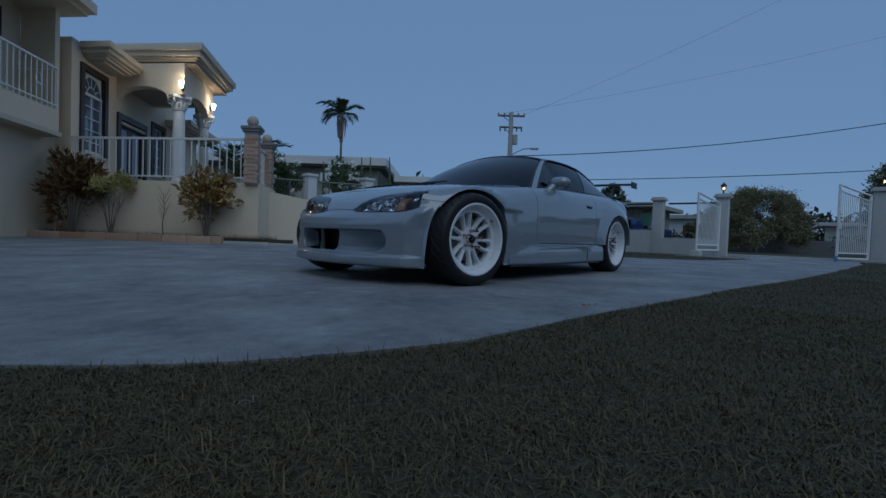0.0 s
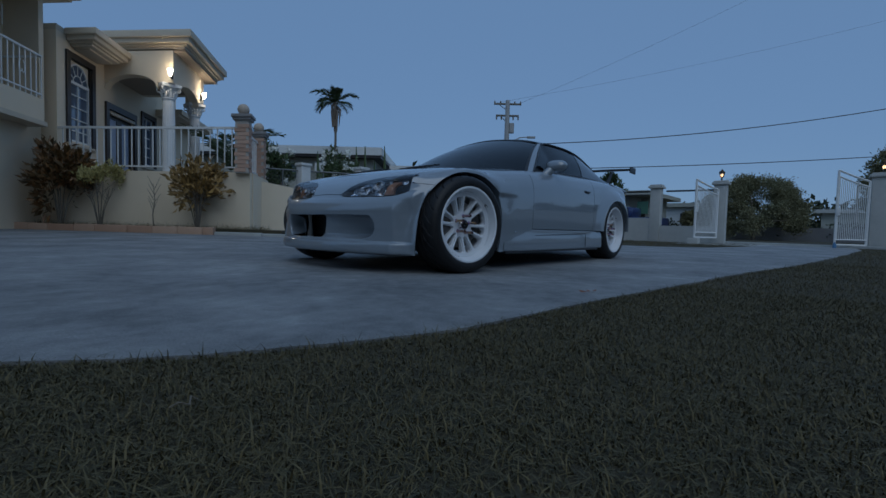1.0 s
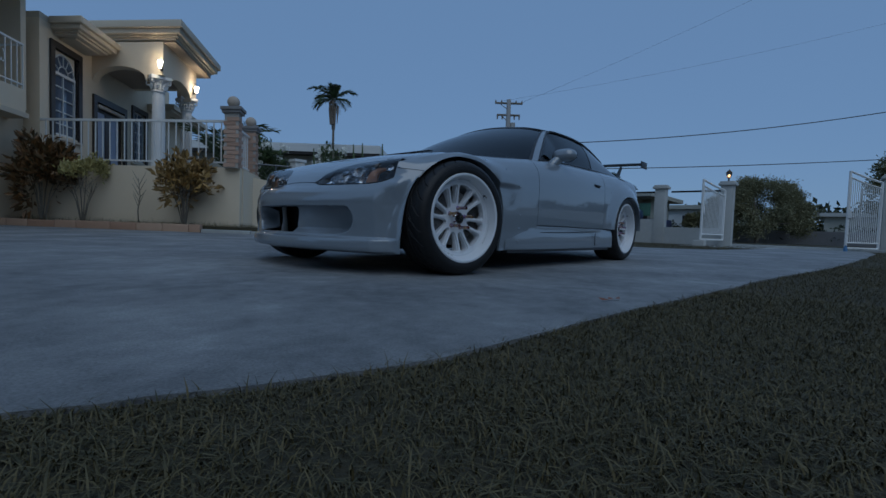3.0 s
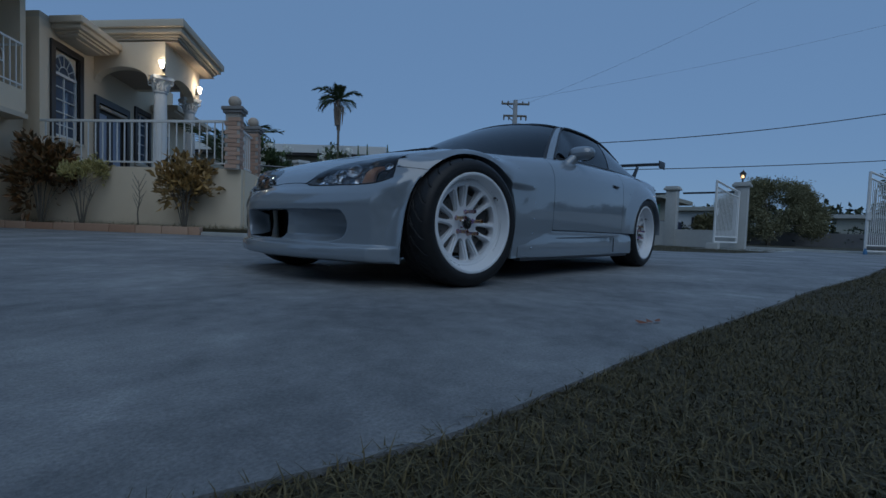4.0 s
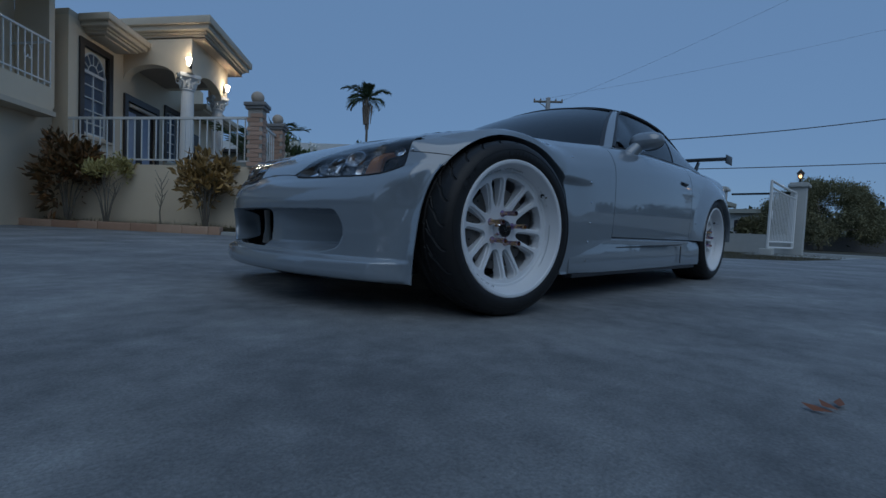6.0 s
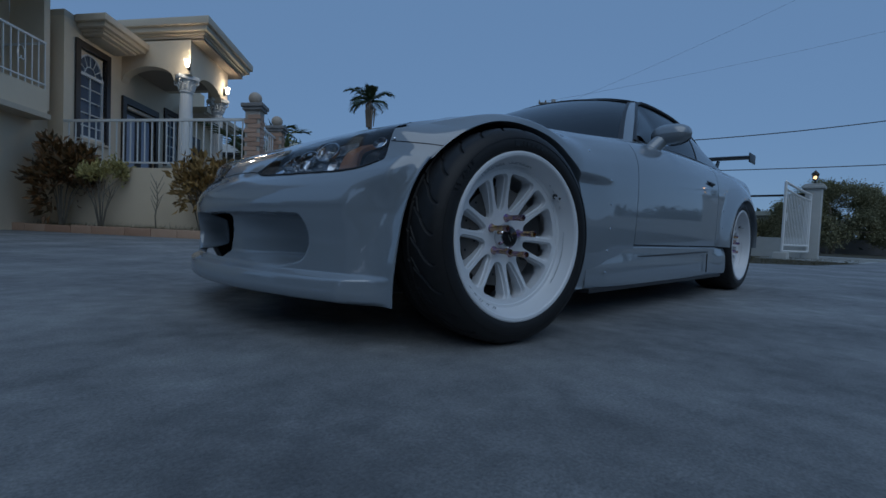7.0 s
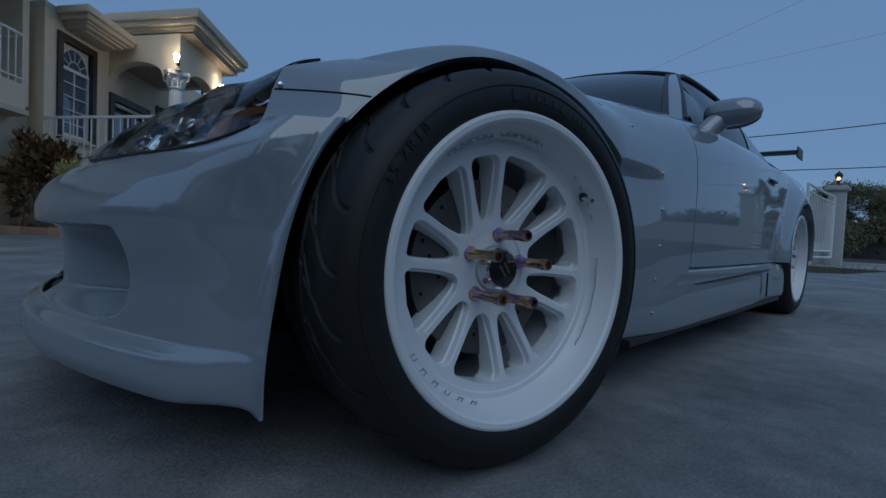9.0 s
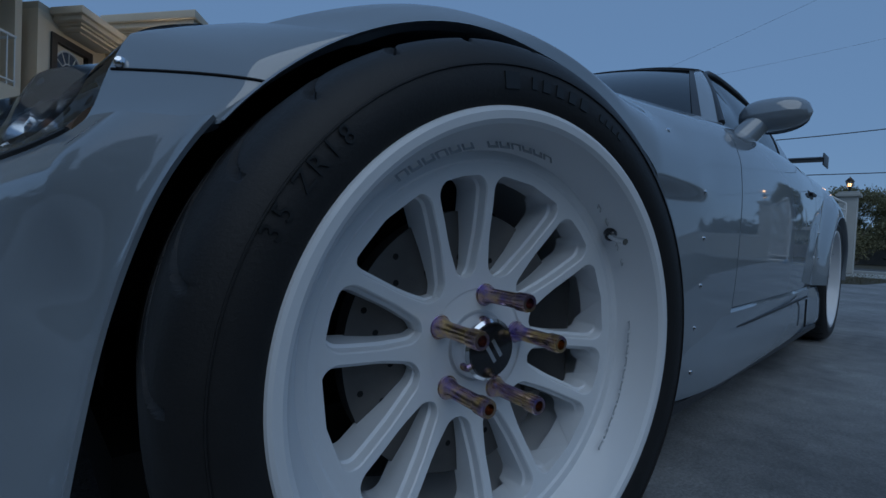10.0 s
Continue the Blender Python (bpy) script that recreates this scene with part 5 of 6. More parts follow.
# terrace with its retaining wall
terrace = thing("terrace", (0, 0, 0), "raised terrace with a cream rendered retaining wall", "terrace", kind="structure")
hbox("wall", [((-.15, 4.36), (-.02, .15), (0, 1.30)), ((-.17, -.02), (.15, 1.75), (0, 1.30))], cream, terrace)
hbox("floor", [((-.02, 3.998), (.15, 8), (1.1, 1.29))], slate, terrace)
# side wall of the steps, falling away from the pillars
bm = bmesh.new()
A, B = Vector((-3.30, -8.62, 0)), Vector((-7.55, -6.55, 0))
side = Vector((-(B - A).y, (B - A).x, 0)).normalized() * -.16
for p, top in ((A, 1.36), (B, .62)):
    for q in (p, p + side):
        bm.verts.new(q), bm.verts.new(q + Vector((0, 0, top)))
vs = list(bm.verts)
for f in ((0, 4, 5, 1), (2, 3, 7, 6), (1, 5, 7, 3), (0, 1, 3, 2), (4, 6, 7, 5)):
    bm.faces.new([vs[i] for i in f])
part("steps_wall", bm, cream, terrace, smooth_on=False)
rail = thing("terrace_railing", (0, 0, 0), "white painted iron railing on the terrace wall", "railing")
hbox("rail", [((.13, 4.0), (-.0, .045), (2.16, 2.205)), ((.13, 4.0), (.005, .04), (1.385, 1.415)), ((-.02, .02), (.15, 1.31), (2.10, 2.14)), ((-.015, .015), (.15, 1.31), (1.385, 1.415))], white_iron, rail)
for a in np.arange(.24, 3.98, .152):
    hbox("baluster", [((a - .011, a + .011), (.012, .034), (1.415, 2.16))], white_iron, rail)
for b in np.arange(.24, 1.28, .152):
    hbox("baluster", [((-.011, .011), (b - .011, b + .011), (1.415, 2.10))], white_iron, rail)


def pillar(b, top):
    p = thing("brick_pillar", tuple(H(0, b, 1.3)), "tan brick gate pillar with a slate cap and stone ball", "pillar", "terrace pillars")
    p.matrix_basis = Matrix.Identity(4)
    hbox("core", [((-.135, .135), (b - .135, b + .135), (1.28, top))], mortar, p)
    rows = int((top - 1.30) / .078)
    for r in range(rows):
        z = 1.302 + r * .078
        for s in range(4):
            lo, hi = (-.15, .085) if (r + s) % 2 else (-.085, .15)
            if s == 0:
                bx = ((lo, hi), (b - .15, b - .128))
            elif s == 1:
                bx = ((lo, hi), (b + .128, b + .15))
            elif s == 2:
                bx = ((-.15, -.128), (b + lo + (.022 if lo < -.1 else 0), b + hi - (.022 if hi > .1 else 0)))
            else:
                bx = ((.128, .15), (b + lo + (.022 if lo < -.1 else 0), b + hi - (.022 if hi > .1 else 0)))
            hbox("brick", [(*bx, (z, z + .068))], brick, p)
    hbox("cap", [((-.18, .18), (b - .18, b + .18), (top, top + .05)), ((-.205, .205), (b - .205, b + .205), (top + .05, top + .11))], slate, p, "grey slate cap", .006)
    bm = bmesh.new()
    add_lathe(bm, [(.06, 0), (.05, .02)] + [(.112 * math.sin(t), .118 - .112 * math.cos(t)) for t in np.linspace(.4, math.pi, 14)], 28)
    bm.transform(Matrix.Translation(H(0, b, top + .11)) @ Matrix.Scale(HS, 4))
    part("ball", bm, ball_stone, p)


pillar(0.0, 2.31)
pillar(1.46, 2.26)

# planting bed with stone edging
bed = thing("planting_bed", (0, 0, 0), "narrow planting bed with soil and a stone edge below the terrace", "flower bed", kind="structure")
hbox("soil", [((-.9, 6.5), (-.64, -.025), (0, .17))], soil, bed)
a, r2 = 6.5, np.random.default_rng(9)
while a > .40:
    n = float(r2.uniform(.42, .66))
    hbox("kerb_block", [((max(a - n, .36) + .006, a), (-.80, -.63), (0, .19 + float(r2.uniform(-.008, .008))))], kerb_stone, bed, bevel=.012)
    a -= n
hbox("kerb_block", [((-.55, .35), (-.79, -.63), (0, .12)), ((-1.5, -.56), (-.79, -.60), (0, .11))], grey_kerb, bed, "grey concrete kerb", .02)
r2 = np.random.default_rng(12)
pts = [H(float(r2.uniform(-.6, 5.5)), float(r2.uniform(-.62, -.05)), .15) for _ in range(3400)]
P = np.array([tuple(p) for p in pts])
az, h = r2.uniform(0, 6.28, len(P)), r2.uniform(.03, .19, len(P)) * r2.uniform(.4, 1, len(P))
d = np.stack([np.cos(az), np.sin(az), 0 * az], 1)
V = np.stack([P - d * .004, P + d * .004, P + np.c_[d[:, 1] * h * .5, -d[:, 0] * h * .5, h]], 1).reshape(-1, 3)
bulk("bed_grass", V, np.arange(len(V)).reshape(-1, 3), blade, label="sparse weeds in the planting bed", kind="stuff", category="weeds")


# ---- plants ----
def leaves(n, centres, spread, size, seed, out=None, droop=.2, narrow=.38):
    """Folded leaf blades scattered round centres: vertices and quads."""
    r = np.random.default_rng(seed)
    c = centres[r.integers(0, len(centres), n)] + r.normal(0, 1, (n, 3)) * spread
    d = r.normal(0, 1, (n, 3))
    if out is not None:
        d = d * .55 + (c - out) / (np.linalg.norm(c - out, axis=1, keepdims=True) + 1e-6)
    d[:, 2] -= droop
    d /= np.linalg.norm(d, axis=1, keepdims=True)
    s = np.cross(d, r.normal(0, 1, (n, 3)))
    s /= np.linalg.norm(s, axis=1, keepdims=True)
    nn = np.cross(d, s)
    L = (size * r.uniform(.6, 1.3, n))[:, None]
    W = L * narrow
    V = np.stack([c, c + d * L * .5 + s * W * .5 + nn * L * .08, c + d * L - nn * L * .10, c + d * L * .5 - s * W * .5 + nn * L * .08], 1)
    return V.reshape(-1, 3), np.arange(4 * n).reshape(-1, 4)


def shrub(name, base, width, height, mat, label, seed, leaf=.12, n=1500, stems=9, crown_from=.28, lobes=16, narrow=.38):
    r = np.random.default_rng(seed)
    s = thing(name, tuple(base), label, "shrub")
    bm = bmesh.new()
    tips = []
    for k in range(stems):
        t = 2 * math.pi * k / stems + r.uniform(-.3, .3)
        e = r.uniform(.35, 1.0)
        tip = Vector((math.cos(t) * width * .42 * e, math.sin(t) * width * .36 * e, height * r.uniform(.55, .88)))
        mid = Vector((tip.x * .35, tip.y * .35, tip.z * .45))
        add_tube(bm, [Vector((tip.x * .08, tip.y * .08, -.01)), mid, tip], [.016, .011, .005], 5)
        tips.append(tip)
        for q in range(3):
            a = mid.lerp(tip, r.uniform(.1, .7))
            b = a + Vector((r.normal(0, .16) * width, r.normal(0, .14) * width, r.uniform(.08, .25) * height))
            add_tube(bm, [a, b], [.006, .003], 4)
            tips.append(b)
    part("stem", bm, bark, s)
    cen = []
    for k in range(lobes):
        t, z = r.uniform(0, 6.28), r.uniform(crown_from, .95)
        rad = math.sqrt(max(0, 1 - ((z - .62) / .48) ** 2)) * r.uniform(.5, 1.0)
        cen.append((math.cos(t) * width * .5 * rad, math.sin(t) * width * .42 * rad, z * height))
    cen = np.array(cen + [tuple(p) for p in tips if p.z > crown_from * height])
    V, F = leaves(n, cen, np.array((.075, .07, .07)) * max(width, .6), leaf, seed, np.array((0, 0, height * .35)), .1, narrow)
    bulk("foliage", V, F, mat, s)
    return s


shrub("croton_shrub", H(3.70, -.36, .15), 1.16, 1.80, croton_red, "croton shrub with dark red and bronze leaves by the wall", 3, .20, 1500, 8, .26, 24, .42)
shrub("croton_shrub", H(2.87, -.33, .15), .92, 1.42, croton_yellow, "thin croton shrub with yellow-green leaves on bare stems", 5, .10, 1100, 7, .76, 13, .34)
shrub("croton_shrub", H(.82, -.36, .15), .92, 1.56, croton_tan, "croton shrub with yellow and brown leaves by the wall", 8, .17, 1050, 11, .36, 20, .42)
s = thing("bare_twig_plant", tuple(H(1.74, -.32, .15)), "small leafless twiggy plant against the wall", "shrub")
bm = bmesh.new()
r2 = np.random.default_rng(2)
add_tube(bm, [(0, 0, -.01), (.02, 0, .3), (-.02, .01, .62), (.01, 0, 1.0)], [.014, .012, .009, .004], 6)
for k in range(9):
    z = .35 + .07 * k
    q = 1 if k % 2 else -1
    p = Vector((-.12 * q * r2.uniform(.6, 1.1), .12 * q * r2.uniform(.5, 1), z + r2.uniform(.18, .34)))
    add_tube(bm, [(0, 0, z), p * .6 + Vector((0, 0, z * .4)), p], [.008, .005, .003], 5)
part("stem", bm, bark, s)


def palm(at, height, fronds, length, label, seed, dead=True, mat=None, size=1.0, low=8):
    p = thing("palm_tree", at, label, "palm")
    r = np.random.default_rng(seed)
    bm = bmesh.new()
    add_tube(bm, [(0, 0, -.1), (.04, 0, height * .4), (.06, .03, height * .8), (.08, .03, height)], [.09 * size, .065 * size, .055 * size, .06 * size], 10)
    part("trunk", bm, bark, p)
    VV, FF, n0 = [], [], 0
    top = np.array((.08, .03, height))
    for k in range(fronds):
        t = 2 * math.pi * (k * .382) + r.uniform(-.25, .25)
        e = radians(lerp(low, 82, ((k * 7) % fronds) / (fronds - 1)) + r.uniform(-6, 6))
        ln = length * r.uniform(.8, 1.12)
        for i in range(34):
            u = (i + 1) / 34
            ang = e - .95 * u * u
            pos = top + ln * u * np.array((math.cos(t) * math.cos(e - .48 * u * u), math.sin(t) * math.cos(e - .48 * u * u), math.sin(e - .48 * u * u)))
            dirn = np.array((math.cos(t) * math.cos(ang), math.sin(t) * math.cos(ang), math.sin(ang)))
            sd = np.array((-math.sin(t), math.cos(t), 0))
            L = ln * .36 * math.sin(math.pi * (.10 + .82 * u)) + .05 * size
            for q in (-1, 1):
                tip = pos + L * (sd * q * .66 + dirn * .66 + np.array((0, 0, -.20 + r.normal(0, .16))))
                w = dirn * .034 * size
                VV += [pos - w * .4, pos + w * .4, (pos + tip) / 2 + w + np.array((0, 0, .02)), tip]
                FF.append((n0, n0 + 1, n0 + 2, n0 + 3))
                n0 += 4
    bulk("crown", np.array(VV), np.array(FF), mat or palm_leaf, p)
    if dead:
        bm = bmesh.new()
        for k in range(9):
            t, z = r.uniform(0, 6.28), height - size * r.uniform(.05, .6)
            d = Vector((math.cos(t), math.sin(t), 0)) * size
            add_tube(bm, [d * .06 + Vector((.06, .03, z)), d * .20 + Vector((.06, .03, z - .12 * size)), d * .16 + Vector((.06, .03, z - size * r.uniform(.7, 1.25)))], [.03 * size, .05 * size, .015 * size], 6)
        add_lathe(bm, [(0, 0), (.10, .05), (.12, .25), (.08, .45), (0, .5)], 8, Matrix.Translation((.12, .02, height - 1.25 * size)) @ Matrix.Scale(size, 4))
        part("dry_frond", bm, dead_frond, p, "hanging dry brown fronds")
    return p


yard_before = set(scene.objects)
palm((-3.95, -11.0, 1.2), .55, 7, 1.75, "slender upright palm growing behind the terrace", 9, False, size=.7, low=66)


def tree(at, height, width, trunk_h, label, seed, n=9000, leaf=.30, mat=None, name="tree", dome=False):
    t = thing(name, at, label, "tree")
    r = np.random.default_rng(seed)
    bm = bmesh.new()
    add_tube(bm, [(0, 0, -.1), (.05, .03, trunk_h * .6), (0, .06, trunk_h)], [.035 * height, .028 * height, .024 * height], 8)
    cen = []
    for k in range(130 if dome else 60):
        a, z = r.uniform(0, 6.28), r.uniform(0, 1)
        if dome:
            rad = math.sqrt(max(.02, 1 - z ** 2.6)) * r.uniform(.55, 1.0) ** .5 * (1 + .10 * math.sin(3 * a + 1) + .05 * math.sin(7 * a))
        else:
            rad = (1 - abs(2 * z - .75) ** 2.4 * .55) * r.uniform(.35, 1.0) ** .5
            rad = max(rad, .1) * math.sqrt(max(.05, 1 - max(0, (z - .45) / .6) ** 2))
        cen.append((math.cos(a) * width / 2 * rad, math.sin(a) * width / 2 * rad, lerp(trunk_h * .75, height * .93, z) - (.12 * height * rad * r.uniform(0, 1) if dome else 0)))
    for c in cen[:14]:
        add_tube(bm, [(0, .06, trunk_h * .85), (c[0] * .45, c[1] * .45, lerp(trunk_h, c[2], .45)), c], [.016 * height, .011 * height, .004 * height], 5)
    part("trunk", bm, bark, t)
    V, F = leaves(n, np.array(cen), np.array((.042, .042, .034) if dome else (.070, .070, .055)) * width, leaf, seed, np.array((0, 0, height * .45)), .25, .5)
    bulk("crown", V, F, mat or tree_leaf, t)
    return t


tree((-27.0, -.55, 0), 3.45, 4.6, 1.0, "broad round dense tree across the street", 21, 70000, .095, dome=True)
tree((-26.5, 4.7, 0), 4.7, 2.2, 2.2, "dark leafy tree across the street", 22, 6000, .15)
# flowering shrubs, cacti by the neighbour's fence
for k, (x, y, z0, hgt, wid) in enumerate(((-4.28, -9.12, 0, 2.45, .85), (-6.55, -9.55, 0, 2.85, 1.05))):
    sh = shrub("flowering_shrub", (x, y, z0), wid, hgt, leaf_green, "green shrub with clusters of white flowers", 31 + k, .14, 1800, 9, .45, 22)
    r2 = np.random.default_rng(k)
    c = np.array([(wid * .5 * math.cos(t) * q, wid * .45 * math.sin(t) * q, hgt * z) for t, q, z in zip(r2.uniform(0, 6.28, 26), r2.uniform(.7, 1.0, 26), r2.uniform(.55, .93, 26))])
    V, F = leaves(700, c, .030, .075, 41 + k, None, -.4, .8)
    bulk("blossom", V, F, petal, sh)
cactus = thing("column_cactus", (-7.75, -10.5, 0), "tall green column cacti beside the neighbour's wall", "cactus")
r2 = np.random.default_rng(7)
for k in range(8):
    bm = bmesh.new()
    x, y, h = -.9 + .24 * k, .9 - .22 * k + r2.normal(0, .08), r2.uniform(2.35, 3.15)
    add_tube(bm, [(x, y, 0), (x + .02, y, h * .7), (x + .05, y, h)], [.07, .06, .015], 7)
    part("stem", bm, leaf_green, cactus)

# ---- the neighbour's low house and fence ----
nb = thing("neighbour_house", (0, 0, 0), "low flat-roofed neighbouring house with a white roof edge", "house")
NU = Vector((-.645, .765, 0))
NM = Matrix(((NU.x, -.765, 0, -7.0), (NU.y, -.645, 0, -13.6), (0, 0, 1, 0), (0, 0, 0, 1)))


def npart(name, boxes, mat, parent, label=""):
    bm = bmesh.new()
    for b in boxes:
        add_box(bm, *b)
    bm.transform(NM)
    return part(name, bm, mat, parent, label, smooth_on=False)


npart("wall", [((-6, 3.3), (.5, .7), (0, 2.9)), ((3.3, 3.5), (.5, 5), (0, 2.9))], neighbour_wall, nb)
npart("roof", [((-7, 3.9), (0, 6), (2.95, 3.25))], roof_white, nb)
npart("fascia", [((-7, 3.86), (.05, 6), (2.86, 2.95))], dark_frame, nb)
wn_ = npart("window", [((.15, .62), (.46, .52), (2.05, 2.62))], dark_frame, nb)
npart("pane", [((.19, .58), (.44, .47), (2.1, 2.57))], pane, wn_)
npart("air_conditioner", [((1.35, 1.85), (.1, .48), (2.3, 2.62))], roof_white, nb)
npart("wall", [((4.4, 7.4), (1.2, 1.4), (0, 2.45))], neighbour_wall, nb)
npart("roof", [((4.1, 7.9), (.8, 6), (2.45, 2.68))], roof_white, nb)
fence = thing("chain_link_fence", (0, 0, 0), "chain-link fence between white concrete posts", "fence")
line = [Vector((-3.1, -8.7, 0)), Vector((-4.44, -8.03, 0)), Vector((-5.76, -7.30, 0)), Vector((-7.9, -7.2, 0)), Vector((-11.2, -7.0, 0))]
for p in line[1:]:
    bm = bmesh.new()
    add_box(bm, (p.x - .13, p.x + .13), (p.y - .13, p.y + .13), (0, 1.78), None, .01)
    add_box(bm, (p.x - .16, p.x + .16), (p.y - .16, p.y + .16), (1.78, 1.85), None, .01)
    part("post", bm, post_white, fence)
for p, q in zip(line, line[1:]):
    bm = bmesh.new()
    add_tube(bm, [p + Vector((0, 0, 1.66)), q + Vector((0, 0, 1.66))], .022, 6)
    for t in (.33, .66):
        add_tube(bm, [p.lerp(q, t), p.lerp(q, t) + Vector((0, 0, 1.66))], .018, 6)
    part("rail", bm, wire_grey, fence)
    bm = bmesh.new()
    L = (q - p).length
    n = int(L / .11)
    for k in range(-16, n + 1):
        for s in (0, 1):
            t0, t1 = k * .11 / L, (k * .11 + 1.6) / L
            z0, z1 = (0.05, 1.65) if s == 0 else (1.65, .05)
            c0, c1 = max(t0, 0), min(t1, 1)
            if c1 > c0:
                za, zb = z0 + (z1 - z0) * (c0 - t0) / (t1 - t0), z0 + (z1 - z0) * (c1 - t0) / (t1 - t0)
                a_, b_ = p.lerp(q, c0) + Vector((0, 0, za)), p.lerp(q, c1) + Vector((0, 0, zb))
                o = Vector((0, 0, .003))
                bm.faces.new([bm.verts.new(w) for w in (a_ - o, b_ - o, b_ + o, a_ + o)])
    part("mesh", bm, wire_grey, fence, smooth_on=False)
bm = bmesh.new()
for p, q in zip(line, line[1:]):
    d = (q - p).normalized()
    s = Vector((-d.y, d.x, 0)) * .08
    vs = [bm.verts.new(w + Vector((0, 0, z))) for z in (0, .42) for w in (p - s, q - s, q + s, p + s)]
    for f in ((0, 1, 5, 4), (1, 2, 6, 5), (2, 3, 7, 6), (3, 0, 4, 7), (4, 5, 6, 7)):
        bm.faces.new([vs[i] for i in f])
part("base_wall", bm, post_grey, fence, smooth_on=False)

# ---- gate, wall and street side ----
front = thing("front_wall", (0, 0, 0), "low grey rendered wall with a rail between posts", "wall", kind="structure")
bm = bmesh.new()
add_box(bm, (-11.22, -11.04), (-7.0, -1.2), (0, .66)), add_box(bm, (-11.22, -11.04), (-.98, .26), (0, .46))
add_box(bm, (-12.4, -12.2), (3.5, 20), (0, .7))
part("wall", bm, post_grey, front, smooth_on=False)
bm = bmesh.new()
add_box(bm, (-11.16, -11.10), (-7, -1.2), (1.36, 1.40)), add_box(bm, (-11.16, -11.10), (-.86, .3), (1.36, 1.40))
part("rail", bm, lantern_frame, front, smooth_on=False)


def gate_post(x, y, h, lit, label, w=.2):
    p = thing("gate_post", (x, y, 0), label, "post", "gate posts")
    bm = bmesh.new()
    add_box(bm, (-w, w), (-w, w), (0, h - .10), None, .012)
    part("shaft", bm, post_grey, p)
    bm = bmesh.new()
    add_box(bm, (-w - .05, w + .05), (-w - .05, w + .05), (h - .10, h - .04), None, .01)
    add_box(bm, (-w - .02, w + .02), (-w - .02, w + .02), (h - .04, h), None, .01)
    part("cap", bm, post_grey, p)
    if lit:
        la = thing("post_lantern", (x, y, h), "lit carriage lantern on a gate post", "lamp", "post lanterns")
        bm = bmesh.new()
        add_lathe(bm, [(.05, 0), (.03, .03), (.02, .10), (.05, .13), (.06, .14)], 10)
        add_lathe(bm, [(.115, .30), (.10, .33), (.05, .38), (.02, .41), (0, .45)], 6)
        for k in range(6):
            t = 2 * math.pi * k / 6
            add_tube(bm, [(.06 * math.cos(t), .06 * math.sin(t), .14), (.10 * math.cos(t), .10 * math.sin(t), .30)], .006, 4)
        part("frame", bm, lantern_frame, la)
        bm = bmesh.new()
        add_lathe(bm, [(.0, .145), (.052, .145), (.088, .295), (0, .295)], 6)
        part("glass", bm, lantern_clear, la)
        bm = bmesh.new()
        add_lathe(bm, [(0, .16), (.022, .175), (.030, .205), (.016, .245), (0, .255)], 10)
        part("bulb", bm, lantern_glow, la)
        la.matrix_basis = pose(x, y, h) @ Matrix.Scale(.68, 4)
        lg = bpy.data.lights.new("lantern_light", "POINT")
        lg.energy, lg.color, lg.shadow_soft_size = .4, (1.0, .55, .22), .05
        new("lantern_light", lg).location = (x, y, h + .36)
    return p


gate_post(-11.14, -1.11, 1.56, False, "tall grey wall post with a stepped cap", .13)
gate_post(-11.14, .40, 1.60, True, "grey gate post carrying a lit lantern", .135)
gate_post(-12.35, 3.40, 1.76, True, "grey gate post beside the lawn carrying a lantern", .19)


def gate_leaf(hinge, end, z0, z_hinge, z_end, label):
    """A white barred gate leaf whose top curves up away from its hinge."""
    g = thing("iron_gate", tuple(hinge), label, "gate", "driveway gates")
    g.matrix_basis = Matrix.Identity(4)
    h, e = Vector(hinge), Vector(end)
    top = lambda t: lerp(z_hinge, z_end, t) - .015 * math.sin(math.pi * t)
    bm = bmesh.new()
    up = Vector((0, 0, 1))
    add_tube(bm, [h + up * z0, h + up * top(0)], .024, 6), add_tube(bm, [e + up * z0, e + up * top(1)], .024, 6)
    add_tube(bm, [h + up * z0, e + up * z0], .022, 6), add_tube(bm, [h + up * (z0 + .12), e + up * (z0 + .12)], .018, 6)
    add_tube(bm, [h.lerp(e, t) + up * top(t) for t in np.linspace(0, 1, 9)], .022, 6)
    add_tube(bm, [h.lerp(e, t) + up * (top(t) - .13) for t in np.linspace(0, 1, 9)], .018, 6)
    part("frame", bm, white_iron, g)
    n = 17
    for k in range(1, n):
        t = k / n
        bm = bmesh.new()
        add_tube(bm, [h.lerp(e, t) + up * (z0 + .12), h.lerp(e, t) + up * (top(t) - .13)], .0085, 5)
        part("bar", bm, white_iron, g)
    bm = bmesh.new()
    add_box(bm, (-.05, .05), (-.03, .03), (-.08, .08), Matrix.Translation(e.lerp(h, .05) + up * .85))
    part("latch", bm, white_iron, g, smooth_on=False)


gate_leaf((-10.88, .38, 0), (-9.88, .10, 0), .18, 1.36, 1.53, "open white iron gate leaf with vertical bars")
gate_leaf((-12.1, 3.17, 0), (-11.72, 2.62, 0), .10, 1.56, 1.80, "open white iron gate leaf beside the lawn")
bm = bmesh.new()
add_box(bm, (-10.05, -9.75), (-.02, .20), (0, .16), None, .02)
tagged(part("gate_stop", bm, post_grey, None), "small concrete block under the open gate", "block")
bm = bmesh.new()
add_lathe(bm, [(0, 0), (.038, 0), (.035, .10), (.02, .13), (.014, .16), (0, .16)], 12, Matrix.Translation((-11.45, 2.62, 0)))
tagged(part("plastic_bottle", bm, blue_plastic, None), "small blue plastic bottle by the gate", "bottle")

